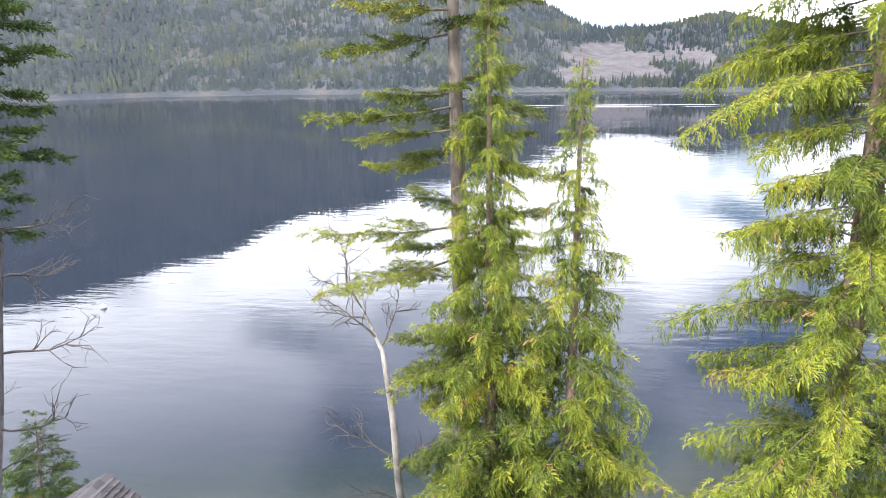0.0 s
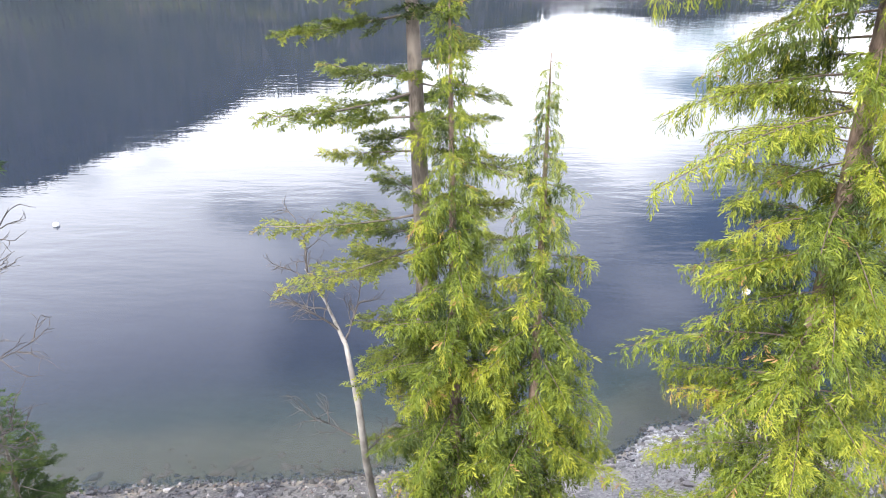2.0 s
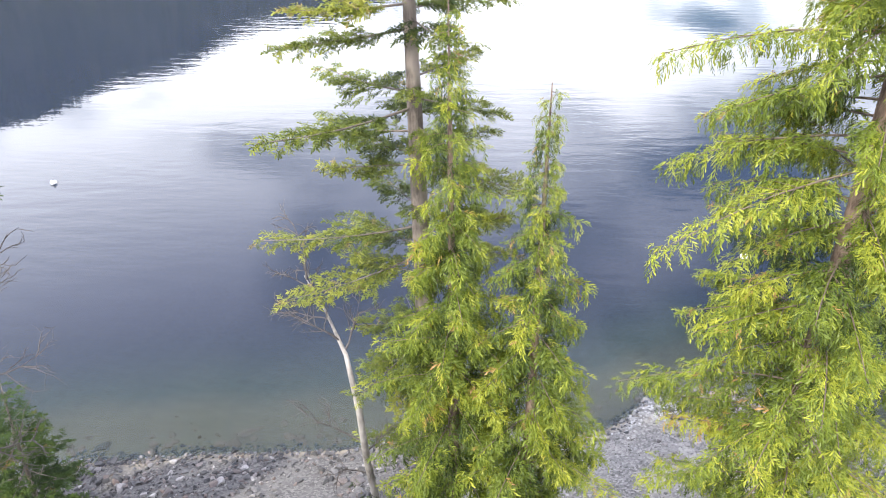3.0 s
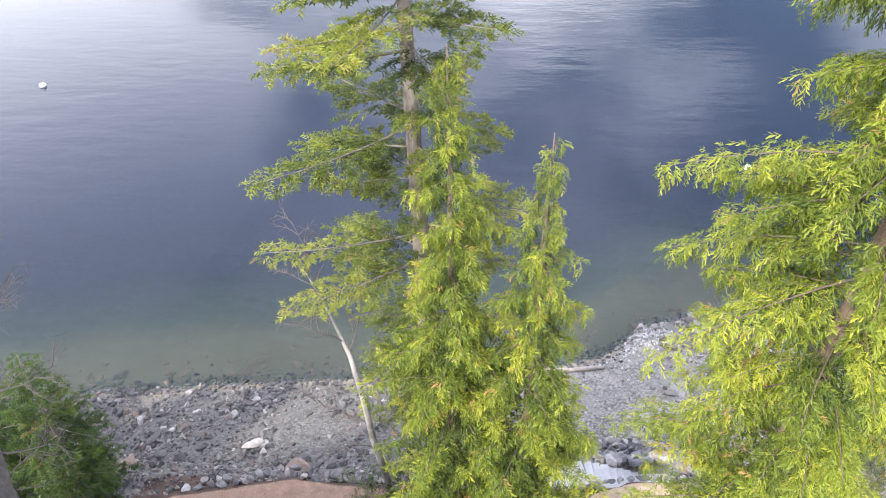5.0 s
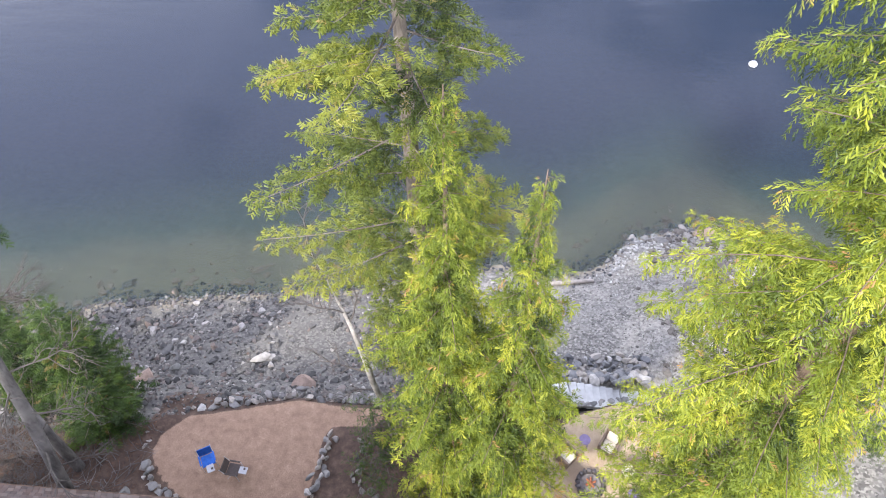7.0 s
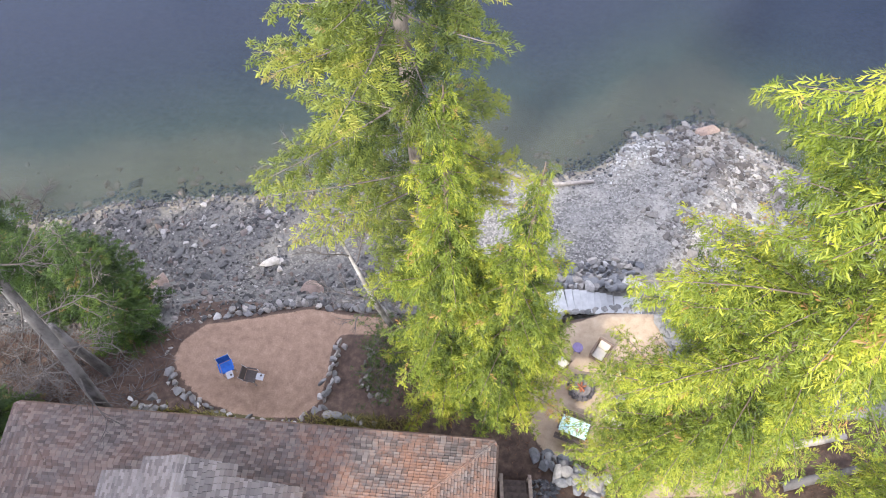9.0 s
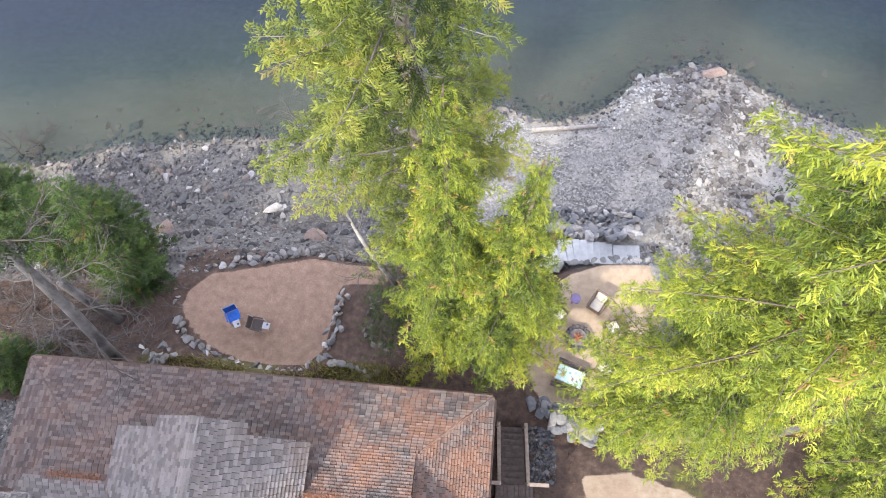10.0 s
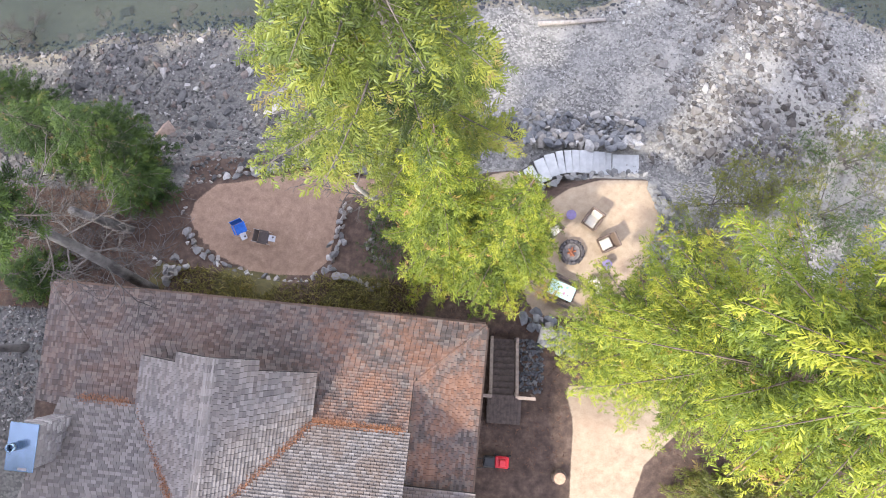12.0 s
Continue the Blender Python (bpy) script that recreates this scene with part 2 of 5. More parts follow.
# ---------------------------------------------------------------- mesh helpers
def mesh_np(name, verts, faces, material, parent=None, label="", tone=None, smooth=False, attr="tone"):
    me = bpy.data.meshes.new(name)
    me.from_pydata(np.asarray(verts).tolist() if not isinstance(verts, list) else verts, [], faces.tolist() if isinstance(faces, np.ndarray) else faces)
    if tone is not None:
        a = me.attributes.new(attr, "FLOAT", "POINT")
        a.data.foreach_set("value", np.asarray(tone, dtype=np.float32))
    if smooth:
        me.polygons.foreach_set("use_smooth", [True] * len(me.polygons))
    me.materials.append(material)
    me.update()
    ob = new(name, me)
    if parent is not None:
        ob.parent = parent
    if label:
        ob["label"] = label
    return ob


def part(name, bm, material, parent=None, label="", smooth=False, bevel=0.0):
    if bevel:
        bmesh.ops.bevel(bm, geom=[e for e in bm.edges if len(e.link_faces) == 2], offset=bevel, segments=1, affect="EDGES", clamp_overlap=True)
    bmesh.ops.recalc_face_normals(bm, faces=bm.faces)
    me = bpy.data.meshes.new(name)
    bm.to_mesh(me)
    bm.free()
    if smooth:
        me.polygons.foreach_set("use_smooth", [True] * len(me.polygons))
    me.materials.append(material)
    ob = new(name, me)
    if parent is not None:
        ob.parent = parent
    if label:
        ob["label"] = label
    return ob


def thing(name, m, label, category, group="", kind=""):
    ob = new(name)
    ob.matrix_basis = m
    ob.empty_display_size = 0.2
    return tagged(ob, label, category, group, kind)


def box_bm(sx, sy, sz, m=None, bm=None):
    """A box with its base centred on the origin of m."""
    bm = bm or bmesh.new()
    made = bmesh.ops.create_cube(bm, size=1.0, matrix=(m or Matrix()) @ Matrix.Translation((0, 0, sz / 2)) @ Matrix.Diagonal((sx, sy, sz, 1)))
    return bm


def prism_bm(points, thick):
    """A slab under a planar outline."""
    bm = bmesh.new()
    top = [bm.verts.new(p) for p in points]
    low = [bm.verts.new((p[0], p[1], p[2] - thick)) for p in points]
    bm.faces.new(top)
    bm.faces.new(low[::-1])
    n = len(points)
    for i in range(n):
        bm.faces.new((top[i], low[i], low[(i + 1) % n], top[(i + 1) % n]))
    return bm


def tubes(paths, sides=6):
    """Tapered tubes along lists of (point, radius): vertices and quads."""
    V, F = [], []
    ang = np.arange(sides) * 2 * math.pi / sides
    base = 0
    for path in paths:
        P = np.array([p for p, _ in path], float)
        R = np.array([r for _, r in path], float)
        T = np.gradient(P, axis=0)
        T /= np.linalg.norm(T, axis=1)[:, None] + 1e-9
        ref = np.where(np.abs(T[:, 2:3]) < 0.9, np.array([[0, 0, 1.0]]), np.array([[1.0, 0, 0]]))
        A = np.cross(T, ref)
        A /= np.linalg.norm(A, axis=1)[:, None] + 1e-9
        B = np.cross(T, A)
        ring = P[:, None, :] + R[:, None, None] * (np.cos(ang)[None, :, None] * A[:, None, :] + np.sin(ang)[None, :, None] * B[:, None, :])
        V.append(ring.reshape(-1, 3))
        n = len(path)
        for i in range(n - 1):
            for j in range(sides):
                k = (j + 1) % sides
                F.append((base + i * sides + j, base + i * sides + k, base + (i + 1) * sides + k, base + (i + 1) * sides + j))
        F.append(tuple(base + (n - 1) * sides + j for j in range(sides)))
        base += n * sides
    return np.concatenate(V), F


def scatter(template, faces, P, D, N, S):
    """Many copies of one small template: along D, with its face to N."""
    D = D / (np.linalg.norm(D, axis=1)[:, None] + 1e-9)
    Y = np.cross(N, D)
    Y /= np.linalg.norm(Y, axis=1)[:, None] + 1e-9
    Z = np.cross(D, Y)
    t = template
    V = P[:, None, :] + S[:, None, None] * (t[None, :, 0:1] * D[:, None, :] + t[None, :, 1:2] * Y[:, None, :] + t[None, :, 2:3] * Z[:, None, :])
    F = faces[None] + (np.arange(len(P)) * len(t))[:, None, None]
    return V.reshape(-1, 3), F.reshape(-1, faces.shape[1])
# ---------------------------------------------------------------- the lie of the land (water level is 0)
rng = np.random.default_rng(7)
SHORE_X = [-900, -60, -40, -25.5, -22, -20.4, -19.2, -16.9, -13.1, -5, 0, 3.1, 4.8, 6.1, 7.7, 9.3, 10.2, 11, 13.3, 15.3, 16.9, 18.8, 20.7, 22.9, 30, 60, 900]
SHORE_Y = [20, 25, 27, 27.9, 28.2, 28.8, 29.4, 29.5, 30.1, 30.8, 32.0, 33.0, 32.4, 32.1, 32.5, 33.2, 34.1, 35.1, 35.8, 36.4, 35.9, 34.5, 33.4, 32.6, 30.5, 29, 20]
TERRACE_W = [(-11.8, 18.9), (-11.6, 19.8), (-10.6, 20.7), (-9.0, 21.0), (-5.8, 21.7), (-4.4, 21.5), (-1.9, 21.4), (-2.2, 20.5), (-4.2, 20.4), (-4.5, 19.9), (-4.8, 17.3), (-5.6, 16.5), (-7.3, 16.4), (-8.7, 16.6), (-10.1, 17.1), (-11.1, 17.9)]
TERRACE_E = [(5.2, 20.6), (6.3, 21.5), (7.9, 22.1), (10.3, 22.2), (11.1, 20.5), (10.7, 18.9), (10.0, 17.4), (9.4, 15.6), (6.6, 15.2), (5.0, 15.4), (3.6, 18.0), (2.2, 20.6), (2.4, 22.0), (3.9, 22.3)]
DRIVE = [(6.4, 12.4), (8.4, 12.6), (10.8, 11.9), (11.4, 10.8), (9.9, 9.2), (9.4, 7.5), (9.6, -14.0), (6.4, -14.0), (6.7, 7.6), (6.7, 10.5)]
LANDING = [(8.6, 13.6), (12.5, 14.0), (16.0, 17.0), (15.0, 18.4), (11.6, 16.4), (9.0, 15.4)]


def signed(poly, X, Y):
    """Distance to an outline, negative inside."""
    best = np.full(X.shape, 1e9)
    inside = np.zeros(X.shape, bool)
    n = len(poly)
    for i in range(n):
        (ax, ay), (bx, by) = poly[i], poly[(i + 1) % n]
        ex, ey = bx - ax, by - ay
        t = np.clip(((X - ax) * ex + (Y - ay) * ey) / (ex * ex + ey * ey), 0, 1)
        best = np.minimum(best, np.hypot(X - ax - t * ex, Y - ay - t * ey))
        hit = ((ay > Y) != (by > Y)) & (X < ex * (Y - ay) / (ey if ey else 1e-9) + ax)
        inside ^= hit
    return np.where(inside, -best, best)


def ease(v, a, b):
    t = np.clip((v - a) / (b - a), 0, 1)
    return t * t * (3 - 2 * t)


def ripple(X, Y, scale, seed):
    """Smooth uneven relief between -1 and 1."""
    r = np.random.default_rng(seed)
    out = np.zeros(np.shape(X))
    for _ in range(6):
        a, k, p = r.uniform(0, math.pi), scale * r.uniform(0.6, 1.9), r.uniform(0, 6.28)
        out = out + np.sin((np.cos(a) * X + np.sin(a) * Y) * k + p)
    return out / 3.2


def land(X, Y):
    X, Y = np.asarray(X, float), np.asarray(Y, float)
    d = np.interp(X, SHORE_X, SHORE_Y) - Y
    beach = 0.30 * np.minimum(d, 9.5) - np.where(d < 0, 0.12 * np.minimum(-d, 5), 0)
    beach = np.maximum(beach, -9.0)
    back = np.clip((22.6 - Y) / 2.0, 0, 1) * (4.7 - 2.4)
    z = np.where(d > 0, np.minimum(beach, 2.6) + back * ease(d, 3, 8), beach)
    z = np.where(d > 0, np.maximum(z, 4.35 - 1.05 * np.maximum(Y - 21.7, 0) - 9 * ease(X, -3, 0)), z)
    rise = np.interp(Y, [8.0, 11.0, 14.0, 16.0, 17.5, 20], [2.4, 2.3, 1.2, 0.7, 0.2, 0.0])
    z = z + rise * ease(d, 6, 10)
    side = ease(X, -12.5, -17) * ease(d, 0, 6)
    z = z - side * ease(Y, 13, 20) * 0.9
    z = z + ripple(X, Y, 0.9, 3) * 0.10 * ease(np.abs(d), 0.0, 3.0) + ripple(X, Y, 2.6, 4) * 0.035
    z = z - 0.35 * (1 - ease(np.abs(X - 3.62), 0.6, 0.9)) * (1 - ease(np.abs(Y - 12.7), 1.6, 2.0))
    for poly, h in ((TERRACE_W, 4.75), (TERRACE_E, 4.62)):
        s = signed(poly, X, Y)
        z = h * (1 - ease(s, -0.05, 0.45)) + z * ease(s, -0.05, 0.45)
    return z


def grid_sheet(name, xs, ys, material, z_of, kind_label, category, attr=None):
    X, Y = np.meshgrid(xs, ys)
    Z = z_of(X, Y)
    V = np.stack([X, Y, Z], -1).reshape(-1, 3)
    nx, ny = len(xs), len(ys)
    i, j = np.meshgrid(np.arange(nx - 1), np.arange(ny - 1))
    a = (j * nx + i).ravel()
    F = np.stack([a, a + 1, a + nx + 1, a + nx], 1)
    return tagged(mesh_np(name, V, F, material, smooth=True), kind_label, category, kind="structure"), X, Y, Z


gx = np.concatenate([-np.geomspace(1500, 34, 16), np.arange(-33, 33, 0.3), np.geomspace(34, 1500, 16)])
gy = np.concatenate([-np.geomspace(600, 16, 10), np.arange(-15, 8, 0.8), np.arange(8, 46, 0.3), np.geomspace(47, 760, 18)])
ground, GX, GY, GZ = grid_sheet("ground", gx, gy, GROUND, land, "stony lake beach, sandy terraces and brown soil bank", "ground")
D = np.interp(GX, SHORE_X, SHORE_Y) - GY
sand_w = np.maximum.reduce([1 - ease(signed(p, GX, GY), -0.25, 0.15) for p in (TERRACE_W, TERRACE_E, DRIVE, LANDING)])
beach_w = np.maximum.reduce([ease(GY, 21.6, 22.8), ease(GX, -16.6, -17.2) * (1 - ease(GY, 13.8, 14.6)), ease(GX, 10.6, 11.4) * ease(GY, 17.0, 18.0), ease(GX, -11.6, -12.6) * ease(GY, 19.6, 20.6)]) * (1 - sand_w)
moss_w = np.clip(ease(ripple(GX, GY, 0.8, 9), -0.3, 0.4) * (GX > -13) * (GX < 0.5) * ease(GY, 14.2, 15) * (1 - ease(GY, 16.4, 17)) + (GX > 10) * ease(ripple(GX, GY, 0.6, 5), 0, 0.6) * (GY < 22), 0, 1)
col = ground.data.color_attributes.new("zone", "FLOAT_COLOR", "POINT")
col.data.foreach_set("color", np.stack([sand_w, beach_w, moss_w, (GX < -2).astype(float)], -1).astype(np.float32).ravel())

wx = np.concatenate([-np.geomspace(1500, 41, 16), np.arange(-40, 40, 0.8), np.geomspace(41, 1500, 16)])
wy = np.concatenate([np.arange(20, 48, 0.5), np.geomspace(48.5, 760, 22)])
water, WX, WY, WZ = grid_sheet("water", wx, wy, WATER, lambda X, Y: X * 0.0, "calm dark blue lake water mirroring clouds and hills", "lake")
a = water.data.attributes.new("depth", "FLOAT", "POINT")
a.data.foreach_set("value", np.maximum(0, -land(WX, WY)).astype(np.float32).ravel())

# a passing boat has left two long low swells
for k, (y, x0, x1, h) in enumerate(((447.0, -70, 330, 0.30), (428.0, 10, 360, 0.22))):
    xs = np.linspace(x0, x1, 60)
    rows = []
    for off, up in ((-3.0, -0.02), (-1.0, 0.7), (0.0, 1.0), (1.0, 0.6), (3.0, -0.02)):
        rows.append(np.stack([xs, y + off + 2.0 * np.sin(xs * 0.02), 0.004 + h * up * (0.7 + 0.3 * np.sin(xs * 0.13))], 1))
    V = np.concatenate(rows)
    i, j = np.meshgrid(np.arange(59), np.arange(4))
    q = (j * 60 + i).ravel()
    swell = mesh_np("swell", V, np.stack([q, q + 1, q + 61, q + 60], 1), WATER, smooth=True)
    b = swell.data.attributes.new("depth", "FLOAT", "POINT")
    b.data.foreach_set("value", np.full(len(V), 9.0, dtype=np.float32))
    tagged(swell, "long low boat swell on the lake", "wave", kind="structure")

# ---------------------------------------------------------------- the far shore
AZ = [-80, -60, -45, -34, -28, -22.7, -17, -12.3, -6, -1, 1.7, 4, 6.4, 10, 14.4, 16.5, 18, 22, 30, 45, 80]
EL = [12, 13, 13.5, 13, 12, 10.6, 8.8, 7.6, 6.2, 5.2, 4.4, 3.2, 2.6, 2.7, 3.0, 2.7, 2.2, 2.1, 2.6, 4, 6]


def hill_height(az, r):
    """Height of the far hillside at a bearing (degrees) and distance."""
    crest = 1000 + 420 * ease(-az, 4, 30)
    top = 22 + crest * np.tan(np.radians(np.interp(az, AZ, EL)))
    f = np.clip((r - 690) / (crest - 690), 0, 1.6)
    h = top * np.where(f < 1, np.sin(np.clip(f, 0, 1) * math.pi / 2) ** 1.15, 1 - 0.5 * (f - 1))
    x, y = r * np.sin(np.radians(az)), r * np.cos(np.radians(az))
    return h + ease(f, 0.02, 0.3) * (ripple(x, y, 0.02, 21) * 9 + ripple(x, y, 0.06, 22) * 3) + 0.6


def shore_gap(az):
    """How far the far shore line stands off, which bays a little."""
    return 10 * np.sin(az * 0.21) + 6 * np.sin(az * 0.67 + 1)


az = np.linspace(-80, 80, 260)
rr = np.concatenate([[684, 692], np.linspace(700, 1900, 60)])
A, R = np.meshgrid(az, rr)
Hh = hill_height(A, R)
Hh[0], Hh[1] = -2.0, 0.7
RR = R + shore_gap(A)
V = np.stack([RR * np.sin(np.radians(A)), RR * np.cos(np.radians(A)), Hh], -1).reshape(-1, 3)
n = len(az)
i, j = np.meshgrid(np.arange(n - 1), np.arange(len(rr) - 1))
q = (j * n + i).ravel()


def rock_amount(az, r, h):
    """Where bare cliff shows between the trees."""
    cliff = np.exp(-((az - 7.5) / 4.2) ** 2) * ease(h, 4, 10) * (1 - ease(h, 40, 54)) * 1.7
    small = np.exp(-((az + 22.5) / 2.2) ** 2) * np.exp(-((h - 16) / 7) ** 2)
    scar = np.exp(-((az - 13.5) / 2.0) ** 2) * ease(h, 14, 20) * (1 - ease(h, 34, 40))
    band = 0.62 - ease(h, 0.5, 1.1)
    return np.clip(np.maximum.reduce([cliff, small, scar * 0.9, band]) * (0.75 + 0.55 * ripple(r * np.sin(np.radians(az)), h * 3, 0.09, 31)), 0, 1)


rock = rock_amount(A, R, Hh)
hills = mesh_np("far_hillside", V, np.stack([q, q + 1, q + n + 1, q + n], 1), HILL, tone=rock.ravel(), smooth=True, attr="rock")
tagged(hills, "steep forested hillside with pale cliffs across the lake", "hillside", kind="structure")

# conifers on the far hillside
CONE = np.array([[0, 0, 1.0]] + [[0.2 * math.cos(k * 2.0944), 0.2 * math.sin(k * 2.0944), 0.06] for k in range(3)])
CONE_F = np.array([[0, 1 + k, 1 + (k + 1) % 3] for k in range(3)])
count = 36000
fa = rng.uniform(-52, 34, count)
fr = 700 + 620 * rng.random(count) ** 1.25
fh = hill_height(fa, fr)
keep = (rock_amount(fa, fr, fh) < rng.uniform(0.25, 0.75, count)) & (fh > 3)
fa, fr, fh = fa[keep], fr[keep], fh[keep]
rs = fr + shore_gap(fa)
P = np.stack([rs * np.sin(np.radians(fa)), rs * np.cos(np.radians(fa)), fh - 1.0], 1)
size = rng.uniform(4.5, 11, len(P))
squat = rng.random(len(P)) < 0.2
Vc = P[:, None, :] + CONE[None] * np.stack([size * np.where(squat, 1.6, 1), size * np.where(squat, 1.6, 1), size * np.where(squat, 0.55, 1)], 1)[:, None, :]
Fc = CONE_F[None] + (np.arange(len(P)) * 4)[:, None, None]
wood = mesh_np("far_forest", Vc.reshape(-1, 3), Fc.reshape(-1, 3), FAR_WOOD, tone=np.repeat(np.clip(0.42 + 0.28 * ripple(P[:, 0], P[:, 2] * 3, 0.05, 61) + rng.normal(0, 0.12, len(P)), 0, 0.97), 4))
tagged(wood, "dense conifer forest on the far hillside", "forest", kind="stuff")

# snowy range in the distance, its haze painted in as pale blue base colour
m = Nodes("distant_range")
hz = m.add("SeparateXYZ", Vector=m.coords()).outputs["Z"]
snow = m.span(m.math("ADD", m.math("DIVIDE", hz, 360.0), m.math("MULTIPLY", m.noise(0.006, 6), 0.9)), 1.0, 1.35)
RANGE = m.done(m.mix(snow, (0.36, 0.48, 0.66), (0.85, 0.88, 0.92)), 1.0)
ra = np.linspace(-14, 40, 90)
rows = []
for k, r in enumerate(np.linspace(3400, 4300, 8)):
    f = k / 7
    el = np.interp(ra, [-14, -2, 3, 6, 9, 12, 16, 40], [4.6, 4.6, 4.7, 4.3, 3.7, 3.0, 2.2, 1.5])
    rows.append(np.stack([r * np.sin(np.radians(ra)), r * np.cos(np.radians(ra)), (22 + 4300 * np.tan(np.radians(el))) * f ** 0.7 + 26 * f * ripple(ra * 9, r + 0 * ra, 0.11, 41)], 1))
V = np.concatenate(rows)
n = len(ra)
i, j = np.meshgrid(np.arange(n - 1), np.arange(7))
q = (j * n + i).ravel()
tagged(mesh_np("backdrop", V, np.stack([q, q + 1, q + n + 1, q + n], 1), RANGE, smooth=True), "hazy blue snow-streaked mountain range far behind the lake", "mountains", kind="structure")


# ---------------------------------------------------------------- trees
def shoot_template(blades, out, forward, wide, seed=1):
    """A shoot: short blades standing off a stalk all round."""
    r = np.random.default_rng(seed)
    V, F = [], []
    for k in range(blades):
        x0 = k / blades * 0.85
        a = k * 2.4 + r.uniform(-0.3, 0.3)
        o = out * r.uniform(0.7, 1.1)
        c, s = math.cos(a), math.sin(a) * 0.6
        tip = (x0 + forward, o * c, o * s + 0.05)
        wx, wy = -s * wide, c * wide
        b = len(V)
        V += [(x0 - 0.05, 0, 0), (x0 + forward * 0.6, o * 0.5 * c + wy + wide * 0.23, o * 0.5 * s - wx), tip, (x0 + forward * 0.25, o * 0.5 * c - wy - wide * 0.23, o * 0.5 * s + wx)]
        F.append((b, b + 1, b + 2, b + 3))
    return np.array(V), np.array(F)


SPRAY, SPRAY_F = shoot_template(8, 0.28, 0.33, 0.09, 2)
SPRIG, SPRIG_F = shoot_template(6, 0.36, 0.30, 0.15, 4)
TUFT, TUFT_F = shoot_template(11, 0.34, 0.28, 0.13)
LEAF, LEAF_F = np.array([(0, 0, 0), (0.5, 0.3, 0.05), (1, 0, -0.1), (0.5, -0.3, 0.05)]), np.array([(0, 1, 2, 3)])


